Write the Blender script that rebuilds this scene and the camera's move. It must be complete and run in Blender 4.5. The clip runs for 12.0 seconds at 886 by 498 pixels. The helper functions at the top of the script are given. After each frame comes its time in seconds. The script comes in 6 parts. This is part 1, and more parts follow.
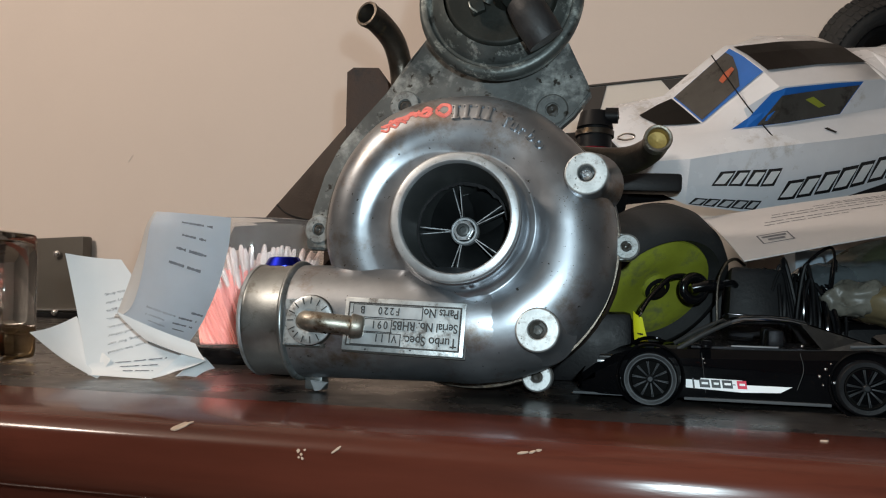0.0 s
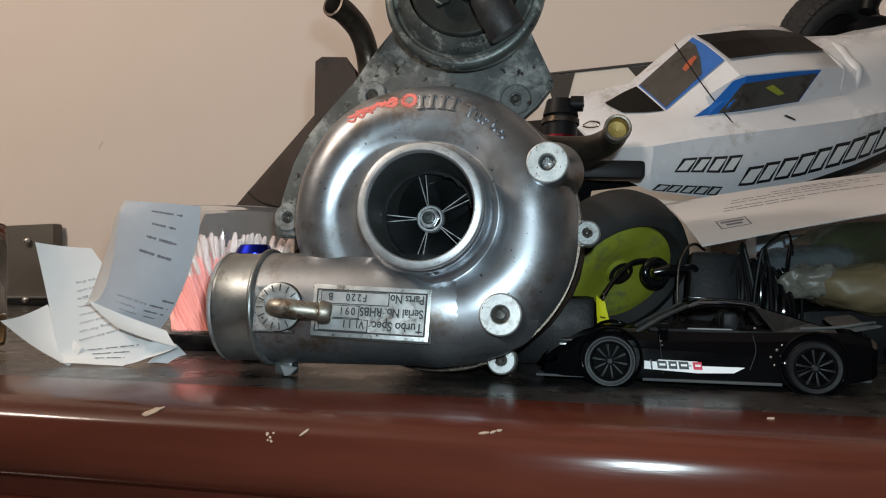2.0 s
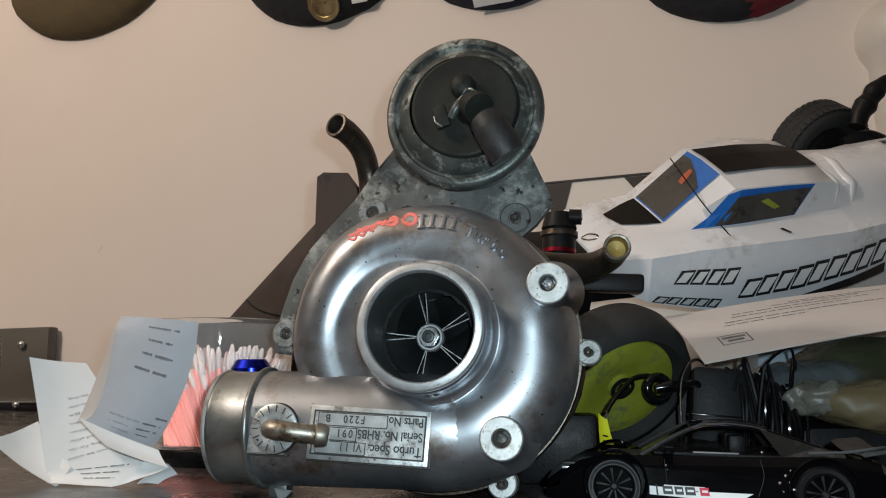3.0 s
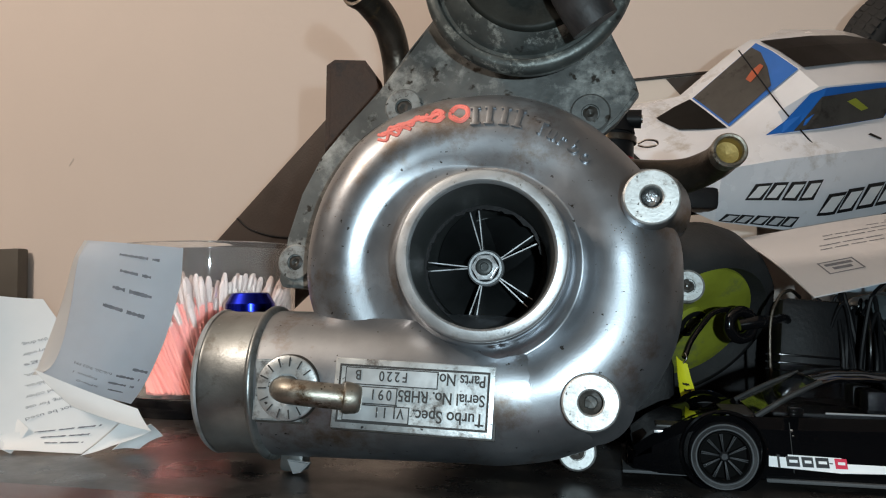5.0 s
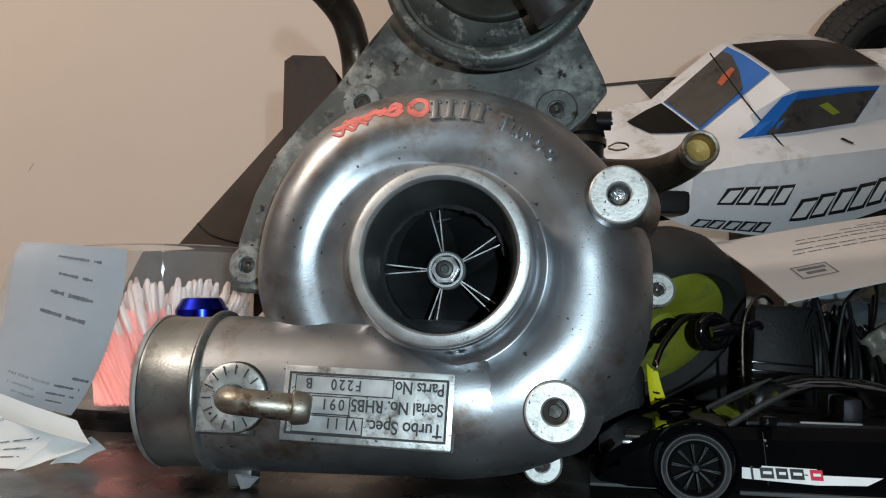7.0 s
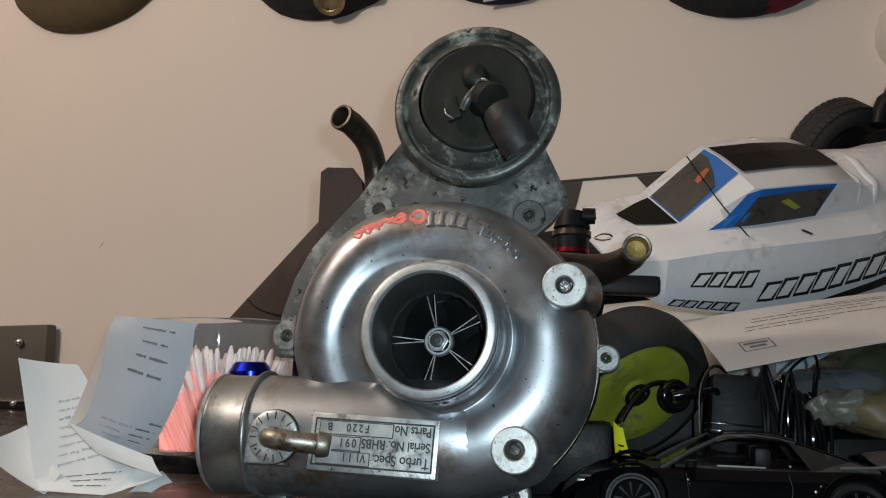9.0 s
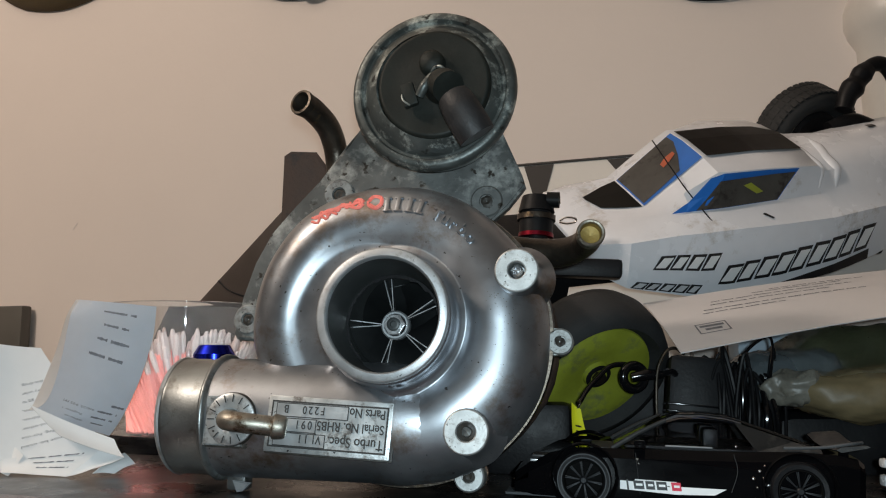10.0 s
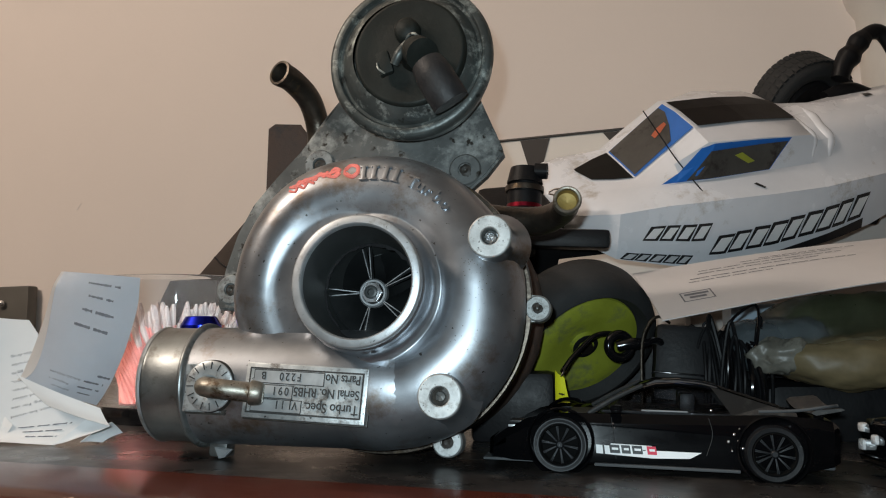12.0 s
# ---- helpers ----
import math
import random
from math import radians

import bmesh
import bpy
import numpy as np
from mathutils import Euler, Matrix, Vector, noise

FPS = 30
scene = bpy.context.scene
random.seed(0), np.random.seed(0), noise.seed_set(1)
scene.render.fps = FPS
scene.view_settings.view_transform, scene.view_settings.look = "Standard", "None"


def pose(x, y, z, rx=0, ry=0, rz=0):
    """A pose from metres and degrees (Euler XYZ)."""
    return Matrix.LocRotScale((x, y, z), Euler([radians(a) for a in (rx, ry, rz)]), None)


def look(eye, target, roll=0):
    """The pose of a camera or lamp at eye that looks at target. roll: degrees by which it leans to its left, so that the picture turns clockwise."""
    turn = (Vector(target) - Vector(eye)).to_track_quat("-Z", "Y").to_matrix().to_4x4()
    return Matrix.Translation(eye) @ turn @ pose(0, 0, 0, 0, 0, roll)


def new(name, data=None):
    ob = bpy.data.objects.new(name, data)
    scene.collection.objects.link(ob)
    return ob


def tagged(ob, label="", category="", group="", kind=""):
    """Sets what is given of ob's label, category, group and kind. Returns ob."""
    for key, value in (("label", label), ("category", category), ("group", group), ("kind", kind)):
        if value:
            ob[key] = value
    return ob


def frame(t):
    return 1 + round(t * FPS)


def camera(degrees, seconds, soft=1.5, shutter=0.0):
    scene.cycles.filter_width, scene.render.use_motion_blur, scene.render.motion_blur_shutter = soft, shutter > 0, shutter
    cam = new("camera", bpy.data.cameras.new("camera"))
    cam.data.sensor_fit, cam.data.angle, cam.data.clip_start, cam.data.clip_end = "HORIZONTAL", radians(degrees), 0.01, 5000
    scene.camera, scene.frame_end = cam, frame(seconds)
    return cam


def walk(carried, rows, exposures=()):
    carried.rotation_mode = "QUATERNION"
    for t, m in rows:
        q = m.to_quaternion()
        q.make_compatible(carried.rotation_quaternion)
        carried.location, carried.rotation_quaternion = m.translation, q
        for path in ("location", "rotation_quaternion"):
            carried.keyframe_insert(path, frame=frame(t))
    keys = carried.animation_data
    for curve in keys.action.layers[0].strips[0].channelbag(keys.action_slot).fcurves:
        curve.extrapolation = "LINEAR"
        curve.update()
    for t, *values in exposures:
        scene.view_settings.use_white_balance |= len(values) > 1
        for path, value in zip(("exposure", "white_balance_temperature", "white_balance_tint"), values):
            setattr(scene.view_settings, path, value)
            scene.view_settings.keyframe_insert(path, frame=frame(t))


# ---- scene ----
import functools

cam = camera(56.6, 12.0, soft=1.1)
PATH = [
    (0, (0.012, -0.006, 0.051), (-0.051, 1.99, 0.163), -0.3),
    (0.5, (0.016, -0.013, 0.051), (-0.032, 1.984, 0.143), -0.6),
    (1, (0.013, -0.016, 0.049), (-0.017, 1.982, 0.117), -0.8),
    (1.5, (0.013, -0.017, 0.051), (-0.009, 1.982, 0.113), -0.8),
    (2, (0.017, -0.016, 0.052), (0.013, 1.983, 0.125), -0.7),
    (2.5, (0.014, -0.017, 0.062), (0.021, 1.974, 0.251), -0.1),
    (3, (0.016, -0.015, 0.063), (0.02, 1.961, 0.37), -0.5),
    (3.2, (0.011, -0.013, 0.057), (0.033, 1.961, 0.378), -0.3),
    (4.8, (-0.004, 0.067, 0.075), (0.027, 2.063, 0.195), -0.9),
    (5, (-0.013, 0.082, 0.073), (0.027, 2.079, 0.181), -0.7),
    (5.5, (-0.015, 0.1, 0.074), (0.065, 2.096, 0.177), -0.1),
    (6, (-0.016, 0.109, 0.074), (0.086, 2.103, 0.191), -0.4),
    (6.5, (-0.012, 0.112, 0.073), (0.096, 2.105, 0.194), -0.5),
    (6.7, (-0.009, 0.108, 0.071), (0.097, 2.102, 0.193), -0.6),
    (8.3, (-0.003, 0.037, 0.069), (0.045, 2.018, 0.342), 0.2),
    (8.5, (-0.001, 0.024, 0.068), (0.03, 2.002, 0.361), 0.4),
    (9, (0.013, 0.007, 0.066), (0.008, 1.984, 0.373), -0.0),
    (9.5, (0.022, 0.003, 0.059), (0.015, 1.984, 0.338), -0.4),
    (10, (0.027, 0.001, 0.068), (0.057, 1.984, 0.325), -0.1),
    (10.5, (0.029, 0.003, 0.066), (0.059, 1.986, 0.324), -0.6),
    (11, (0.023, -0.001, 0.063), (0.036, 1.985, 0.302), -0.4),
    (11.5, (0.026, -0.003, 0.061), (0.011, 1.984, 0.285), -0.3),
    (12, (0.045, 0.0, 0.061), (0.041, 1.988, 0.274), -0.5),
]
walk(cam, [(t, look(eye, target, roll)) for t, eye, target, roll in PATH],
     ((0.0, 0.05), (3.0, -0.02), (5.0, 0.08), (6.5, 0.02), (8.5, -0.22), (9.5, -0.12), (12.0, -0.04)))

# ---- light ----
world = bpy.data.worlds.new("world")
scene.world = world
world.use_nodes = True
world.node_tree.nodes["Background"].inputs[0].default_value = (1.0, 0.93, 0.86, 1)
world.node_tree.nodes["Background"].inputs[1].default_value = 0.02
scene.view_settings.exposure = 0.0


def lamp(name, kind, at, aim, power, size, colour):
    d = bpy.data.lights.new(name, kind)
    d.energy, d.color = power, colour
    if kind == "AREA":
        d.shape, d.size = "DISK", size
    else:
        d.shadow_soft_size = size
    ob = new(name, d)
    ob.matrix_world = look(at, aim)
    return ob


# the phone's own torch beside the lens, and the room's warm ceiling lamp
lamp("torch_light", "AREA", (0.031, -0.022, 0.074), (0.036, 0.5, 0.085), 1.42, 0.008, (0.74, 0.915, 0.99))
lamp("ceiling_lamp_light", "POINT", (-1.30, -0.10, 1.14), (0, 0, 0), 53, 0.09, (1.0, 0.85, 0.725))


# ---- materials ----
def mat(name, base, rough=0.5, metal=0.0, var=0.15, scale=30.0, bump=0.0, bscale=300.0, dirt=None, dirt_amount=0.5, coat=0.0,
        stretch=(1, 1, 1), spec=0.5, specks=None, speck_scale=330.0, speck_cut=0.66, smear=0.0):
    m = bpy.data.materials.new(name)
    m.use_nodes = True
    nt = m.node_tree
    p = nt.nodes["Principled BSDF"]
    co = nt.nodes.new("ShaderNodeTexCoord")
    mp = nt.nodes.new("ShaderNodeMapping")
    mp.inputs["Scale"].default_value = stretch
    nt.links.new(co.outputs["Object"], mp.inputs[0])
    n1 = nt.nodes.new("ShaderNodeTexNoise")
    n1.inputs["Scale"].default_value, n1.inputs["Detail"].default_value, n1.inputs["Roughness"].default_value = scale, 6, 0.62
    n2 = nt.nodes.new("ShaderNodeTexNoise")
    n2.inputs["Scale"].default_value, n2.inputs["Detail"].default_value = bscale, 4
    nt.links.new(mp.outputs[0], n1.inputs["Vector"])
    nt.links.new(mp.outputs[0], n2.inputs["Vector"])
    ramp = nt.nodes.new("ShaderNodeValToRGB")
    e = ramp.color_ramp.elements
    e[0].position, e[1].position = 0.3, 0.72
    e[0].color = (*[c * (1 - var) for c in base], 1)
    e[1].color = (*[min(1, c * (1 + var)) for c in base], 1)
    nt.links.new(n1.outputs["Fac"], ramp.inputs[0])
    colour = ramp.outputs[0]
    if dirt:
        n3 = nt.nodes.new("ShaderNodeTexNoise")
        n3.inputs["Scale"].default_value, n3.inputs["Detail"].default_value, n3.inputs["Roughness"].default_value = scale * 1.7, 8, 0.7
        nt.links.new(mp.outputs[0], n3.inputs["Vector"])
        r3 = nt.nodes.new("ShaderNodeValToRGB")
        r3.color_ramp.elements[0].position, r3.color_ramp.elements[1].position = 0.63 - 0.25 * dirt_amount, 0.75 - 0.2 * dirt_amount
        nt.links.new(n3.outputs["Fac"], r3.inputs[0])
        mix = nt.nodes.new("ShaderNodeMix")
        mix.data_type = "RGBA"
        nt.links.new(r3.outputs[0], mix.inputs["Factor"])
        nt.links.new(colour, mix.inputs["A"])
        mix.inputs["B"].default_value = (*dirt, 1)
        colour = mix.outputs["Result"]
    if specks:
        n4 = nt.nodes.new("ShaderNodeTexNoise")
        n4.inputs["Scale"].default_value, n4.inputs["Detail"].default_value = speck_scale, 3
        nt.links.new(mp.outputs[0], n4.inputs["Vector"])
        r4 = nt.nodes.new("ShaderNodeValToRGB")
        r4.color_ramp.elements[0].position, r4.color_ramp.elements[1].position = speck_cut, speck_cut + 0.05
        nt.links.new(n4.outputs["Fac"], r4.inputs[0])
        mix4 = nt.nodes.new("ShaderNodeMix")
        mix4.data_type = "RGBA"
        nt.links.new(r4.outputs[0], mix4.inputs["Factor"])
        nt.links.new(colour, mix4.inputs["A"])
        mix4.inputs["B"].default_value = (*specks, 1)
        colour = mix4.outputs["Result"]
    nt.links.new(colour, p.inputs["Base Color"])
    rr = nt.nodes.new("ShaderNodeMapRange")
    rr.inputs["From Min"].default_value, rr.inputs["From Max"].default_value = 0.3, 0.7
    rr.inputs["To Min"].default_value, rr.inputs["To Max"].default_value = max(0.02, rough * (0.82 - smear)), min(1, rough * (1.2 + smear))
    nt.links.new(n1.outputs["Fac"], rr.inputs[0])
    nt.links.new(rr.outputs[0], p.inputs["Roughness"])
    p.inputs["Metallic"].default_value = metal
    p.inputs["Coat Weight"].default_value = coat
    p.inputs["Coat Roughness"].default_value = 0.06
    p.inputs["Specular IOR Level"].default_value = spec
    if bump:
        b = nt.nodes.new("ShaderNodeBump")
        b.inputs["Strength"].default_value, b.inputs["Distance"].default_value = bump, 0.0006
        nt.links.new(n2.outputs["Fac"], b.inputs["Height"])
        nt.links.new(b.outputs[0], p.inputs["Normal"])
    return m


def clear(name, tint, rough=0.03, ior=1.45):
    m = mat(name, tint, rough, var=0.02)
    p = m.node_tree.nodes["Principled BSDF"]
    p.inputs["Transmission Weight"].default_value = 1.0
    p.inputs["IOR"].default_value = ior
    return m


ALU = mat("cast_aluminium", (0.318, 0.337, 0.362), 0.37, 0.92, 0.26, 18, 0.06, 1500, (0.205, 0.163, 0.132), 0.38, specks=(0.06, 0.055, 0.05), speck_scale=420, speck_cut=0.69, smear=0.10)
ALU_PIPE = mat("grey_cast_aluminium", (0.265, 0.280, 0.278), 0.40, 0.88, 0.32, 34, 0.10, 1100, (0.10, 0.088, 0.070), 0.40, specks=(0.36, 0.37, 0.36), speck_scale=300, speck_cut=0.72, smear=0.10)
BOSS_FACE = mat("scuffed_machined_aluminium", (0.44, 0.45, 0.445), 0.46, 0.70, 0.25, 150, 0.14, 900, (0.22, 0.21, 0.195), 0.42, specks=(0.07, 0.07, 0.07), speck_scale=600, speck_cut=0.66)
LUG_FACE = mat("grey_corroded_lug", (0.27, 0.28, 0.275), 0.5, 0.45, 0.35, 120, 0.2, 700, (0.12, 0.11, 0.10), 0.45, specks=(0.045, 0.045, 0.042), speck_scale=420, speck_cut=0.63)
LUG_FACE = mat("grey_corroded_lug", (0.27, 0.28, 0.275), 0.5, 0.45, 0.35, 120, 0.2, 700, (0.12, 0.11, 0.10), 0.45, specks=(0.045, 0.045, 0.042), speck_scale=420, speck_cut=0.63)
MACHINED = mat("machined_aluminium", (0.44, 0.46, 0.475), 0.42, 0.72, 0.18, 60, 0.09, 1400, (0.27, 0.26, 0.24), 0.34, specks=(0.10, 0.10, 0.10), speck_scale=500, speck_cut=0.68)
# the casting's aluminium darkened for the shade inside its openings
SHROUD = mat("shaded_bore_aluminium", (0.060, 0.066, 0.066), 0.48, 0.35, 0.2, 40, 0.12, 800)
# near-black: the bore's shade is put into the wheel's colour
WHEEL = mat("shaded_wheel_aluminium", (0.009, 0.010, 0.0105), 0.5, 0.1, 0.2, 50, 0.1, 900, spec=0.25)
BLADE_EDGE = mat("bright_blade_edge", (0.62, 0.64, 0.66), 0.3, 1.0, 0.2, 200)
CORRODED = mat("corroded_cast_alloy", (0.128, 0.132, 0.128), 0.46, 0.50, 0.6, 17, 0.5, 200, (0.43, 0.435, 0.41), 0.50, specks=(0.034, 0.028, 0.022), speck_scale=150, speck_cut=0.63)
CAN_RIM = mat("worn_zinc_plate", (0.080, 0.088, 0.084), 0.42, 0.55, 0.5, 34, 0.3, 400, (0.50, 0.53, 0.49), 0.44, specks=(0.030, 0.030, 0.028), speck_scale=150, speck_cut=0.64)
CAN_FACE = mat("black_oxide_steel", (0.010, 0.012, 0.010), 0.55, 0.1, 0.35, 30, 0.3, 500, (0.018, 0.020, 0.017), 0.4, spec=0.28)
RUBBER = mat("black_rubber", (0.012, 0.012, 0.013), 0.55, 0, 0.25, 70, 0.3, 600)
STEEL_DARK = mat("dark_oily_steel", (0.075, 0.062, 0.050), 0.38, 0.85, 0.35, 60, 0.4, 500, (0.16, 0.11, 0.06), 0.3)
BRASS = mat("aged_brass_plating", (0.33, 0.308, 0.262), 0.43, 0.92, 0.3, 110, 0.15, 900, (0.12, 0.085, 0.055), 0.48, specks=(0.06, 0.045, 0.03), speck_scale=500, speck_cut=0.66)
BRASS_DARK = mat("inside_of_brass_pipe", (0.31, 0.215, 0.062), 0.5, 0.4, 0.35, 90, 0.3, 700)
RUST = mat("rusty_cast_iron", (0.074, 0.043, 0.031), 0.8, 0.0, 0.3, 45, 0.8, 500, (0.035, 0.028, 0.025), 0.3)
PLATE = mat("stamped_data_plate", (0.49, 0.515, 0.52), 0.40, 0.72, 0.24, 90, 0.10, 900, (0.16, 0.15, 0.14), 0.46, specks=(0.05, 0.05, 0.05), speck_scale=500, speck_cut=0.67)
PLATE_DARK = mat("plate_engraving_grime", (0.028, 0.027, 0.026), 0.65, 0.0, 0.3, 120)
PLATE_SMOOTH = mat("plate_number_field", (0.56, 0.58, 0.59), 0.36, 0.75, 0.1, 120)
RED_PAINT = mat("red_paint_pen", (0.85, 0.20, 0.16), 0.6, 0, 0.2, 160, 0.2, 600)
TABLE_TOP = mat("worn_black_lacquer", (0.028, 0.025, 0.024), 0.30, 0, 0.35, 22, 0.10, 180, (0.080, 0.072, 0.065), 0.46, specks=(0.13, 0.12, 0.11), speck_scale=420, speck_cut=0.69, smear=0.25)
MAHOGANY = mat("red_brown_varnished_wood", (0.080, 0.0205, 0.0122), 0.19, 0, 0.4, 10, 0.10, 120, (0.040, 0.0115, 0.0080), 0.42, stretch=(0.25, 2.2, 2.2), spec=0.25, smear=0.15)
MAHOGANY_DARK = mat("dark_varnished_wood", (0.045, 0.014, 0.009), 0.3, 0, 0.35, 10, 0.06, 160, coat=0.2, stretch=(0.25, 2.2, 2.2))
CHIP = mat("bare_wood_chip", (0.42, 0.30, 0.22), 0.7, 0, 0.25, 300)
WALL = mat("cream_wall_paint", (0.755, 0.672, 0.616), 0.62, 0, 0.025, 3.0, 0.25, 120, spec=0.3)
# dark grey for the added walls out of view, to cut bounced light
WALL_UNSEEN = mat("dark_unseen_wall", (0.20, 0.20, 0.20), 0.7, 0, 0.03, 3.0, 0.25, 120)
WALL_MARK = mat("wall_scuff", (0.66, 0.605, 0.56), 0.8, 0, 0.1, 60)
CEIL = mat("white_ceiling_paint", (0.78, 0.75, 0.70), 0.8, 0, 0.03, 3, 0.2, 80)
CARPET = mat("beige_carpet", (0.19, 0.165, 0.14), 0.95, 0, 0.25, 40, 0.8, 400)
# the tall leaf's paper, bluer than the other leaves
PAPER_BLUE = mat("bluish_receipt_paper", (0.76, 0.80, 0.86), 0.6, 0, 0.07, 18, 0.25, 90)
PAPER = mat("thermal_receipt_paper", (0.80, 0.80, 0.80), 0.6, 0, 0.05, 18, 0.25, 90)
INK = mat("faded_printing_ink", (0.19, 0.19, 0.21), 0.8, 0, 0.35, 300)
CARD = mat("white_card_stock", (0.68, 0.655, 0.65), 0.5, 0, 0.04, 14, 0.1, 120)
PINK = mat("pink_swab_stick", (0.86, 0.30, 0.26), 0.45, 0, 0.12, 60)
COTTON = mat("white_cotton", (0.62, 0.50, 0.47), 0.9, 0, 0.06, 200, 0.6, 500)
CLEAR_PLASTIC = clear("clear_plastic", (0.97, 0.97, 0.97), 0.016, 1.45)
CLEAR_PLASTIC.node_tree.nodes["Principled BSDF"].inputs["Transmission Weight"].default_value = 0.955
GLASS = clear("bottle_glass", (0.95, 0.94, 0.92), 0.02, 1.28)
AMBER = clear("amber_liquid", (0.36, 0.25, 0.13), 0.0, 1.33)
BLACK_GLOSS = mat("glossy_black_plastic", (0.005, 0.005, 0.006), 0.14, 0, 0.2, 40)
BLACK_PLASTIC = mat("matt_black_plastic", (0.008, 0.008, 0.009), 0.46, 0, 0.2, 50, 0.2, 500, spec=0.18)
BLUE_ANO = mat("blue_anodised_aluminium", (0.012, 0.022, 0.42), 0.22, 1.0, 0.15, 80)
RED_ANO = mat("red_anodised_aluminium", (0.20, 0.008, 0.02), 0.35, 0.9, 0.1, 80)
BOARD = mat("dark_grey_painted_steel", (0.108, 0.098, 0.084), 0.5, 0.1, 0.08, 12, 0.1, 200)
CHROME = mat("bright_chrome", (0.85, 0.85, 0.86), 0.1, 1.0, 0.04, 60)
BROWN_PLASTIC = mat("dark_brown_plastic", (0.050, 0.036, 0.029), 0.5, 0, 0.2, 40, 0.35, 500)
WHITE_BODY = mat("white_painted_polycarbonate", (0.78, 0.79, 0.83), 0.25, 0, 0.08, 14, 0.05, 160, (0.50, 0.46, 0.42), 0.2, coat=0.3)
WINDOW_BLACK = mat("black_painted_window", (0.010, 0.009, 0.008), 0.45, 0, 0.25, 30, spec=0.15)
WINDOW_SMOKE = mat("smoky_clear_window", (0.075, 0.070, 0.064), 0.20, 0, 0.3, 24, spec=0.3, dirt=(0.026, 0.023, 0.021), dirt_amount=0.4)
BLUE_TRIM = mat("blue_window_trim", (0.014, 0.135, 0.50), 0.35, 0, 0.1, 40)
DECAL_WHITE = mat("white_decal_film", (0.82, 0.82, 0.82), 0.4, 0, 0.04, 60)
DECAL_BLACK = mat("black_decal_film", (0.012, 0.012, 0.014), 0.4, 0, 0.1, 60)
DECAL_GREY = mat("grey_decal_film", (0.55, 0.56, 0.58), 0.4, 0, 0.1, 60)
DECAL_RED = mat("red_decal_film", (0.62, 0.02, 0.06), 0.4, 0, 0.1, 60)
ORANGE = mat("orange_plastic", (0.42, 0.085, 0.03), 0.5, 0, 0.2, 60)
LIME = mat("lime_green_nylon", (0.275, 0.305, 0.030), 0.5, 0, 0.25, 26, 0.2, 300, (0.16, 0.175, 0.062), 0.40)
TYRE = mat("grey_black_tyre_rubber", (0.018, 0.0185, 0.019), 0.75, 0, 0.25, 40, 0.4, 600)
YELLOW_TAG = mat("yellow_vinyl_tag", (0.72, 0.72, 0.02), 0.4, 0, 0.06, 60)
CAR_PAINT = mat("black_car_lacquer", (0.0025, 0.0025, 0.003), 0.03, 0, 0.1, 40, spec=0.18)
CAR_GLASS = mat("black_tinted_car_glass", (0.003, 0.003, 0.0035), 0.04, 0, 0.1, 40, spec=0.4)
CAR_TINT = clear("smoked_car_window", (0.62, 0.62, 0.65), 0.04, 1.12)
CAR_DUSTY = mat("dusty_black_car_panel", (0.020, 0.020, 0.020), 0.55, 0, 0.25, 90, dirt=(0.060, 0.057, 0.052), dirt_amount=0.25)
BAG_TAN = mat("tan_paper_parcel", (0.215, 0.165, 0.088), 0.5, 0, 0.35, 24, 0.25, 130, (0.22, 0.19, 0.125), 0.30)
BAG_FILM = mat("crumpled_grey_plastic_film", (0.19, 0.18, 0.15), 0.42, 0, 0.4, 60, 0.5, 160, (0.10, 0.09, 0.07), 0.40)
BAG_SLATE = mat("slate_grey_film", (0.085, 0.100, 0.108), 0.25, 0, 0.3, 30, 0.2, 120)
BAG_CLEAR = clear("loose_clear_film", (0.95, 0.95, 0.92), 0.30, 1.04)
BAG_CLEAR.node_tree.nodes["Principled BSDF"].inputs["Specular IOR Level"].default_value = 0.25
BAG_OLIVE = mat("olive_wrapped_film", (0.046, 0.050, 0.028), 0.28, 0, 0.5, 20, 0.3, 130, (0.085, 0.075, 0.038), 0.30)
RIM_DARK = mat("dark_painted_rim", (0.010, 0.011, 0.013), 0.5, 0.2, 0.2, 60, spec=0.3)
SILL = mat("dull_grey_trim", (0.17, 0.175, 0.18), 0.5, 0, 0.2, 80)
LAMP_LENS = mat("frosted_lamp_lens", (0.72, 0.73, 0.74), 0.25, 0.3, 0.2, 300)
TYRE_LINE = mat("dusty_tyre_line", (0.055, 0.059, 0.063), 0.7, 0, 0.2, 90)
RIM_BACK = mat("black_rim_barrel", (0.003, 0.003, 0.003), 0.95, 0, 0.2, 60, spec=0.1)
PALE_BLUE = mat("pale_blue_plastic", (0.36, 0.46, 0.55), 0.5, 0, 0.06, 20)
BOX_WHITE = mat("white_printed_carton", (0.70, 0.66, 0.61), 0.55, 0, 0.03, 12, 0.1, 200)
BOX_BLACK = mat("dark_print", (0.028, 0.022, 0.019), 0.5, 0, 0.15, 40)
HAT_KHAKI = mat("khaki_cap_cloth", (0.10, 0.072, 0.034), 0.9, 0, 0.2, 60, 0.9, 900)
HAT_BLACK = mat("black_cap_cloth", (0.010, 0.011, 0.014), 0.9, 0, 0.2, 60, 0.9, 900)
HAT_NAVY = mat("navy_cap_cloth", (0.016, 0.017, 0.034), 0.9, 0, 0.2, 60, 0.9, 900)
HAT_RED = mat("dark_red_cap_cloth", (0.14, 0.008, 0.016), 0.85, 0, 0.3, 60, 0.9, 900)
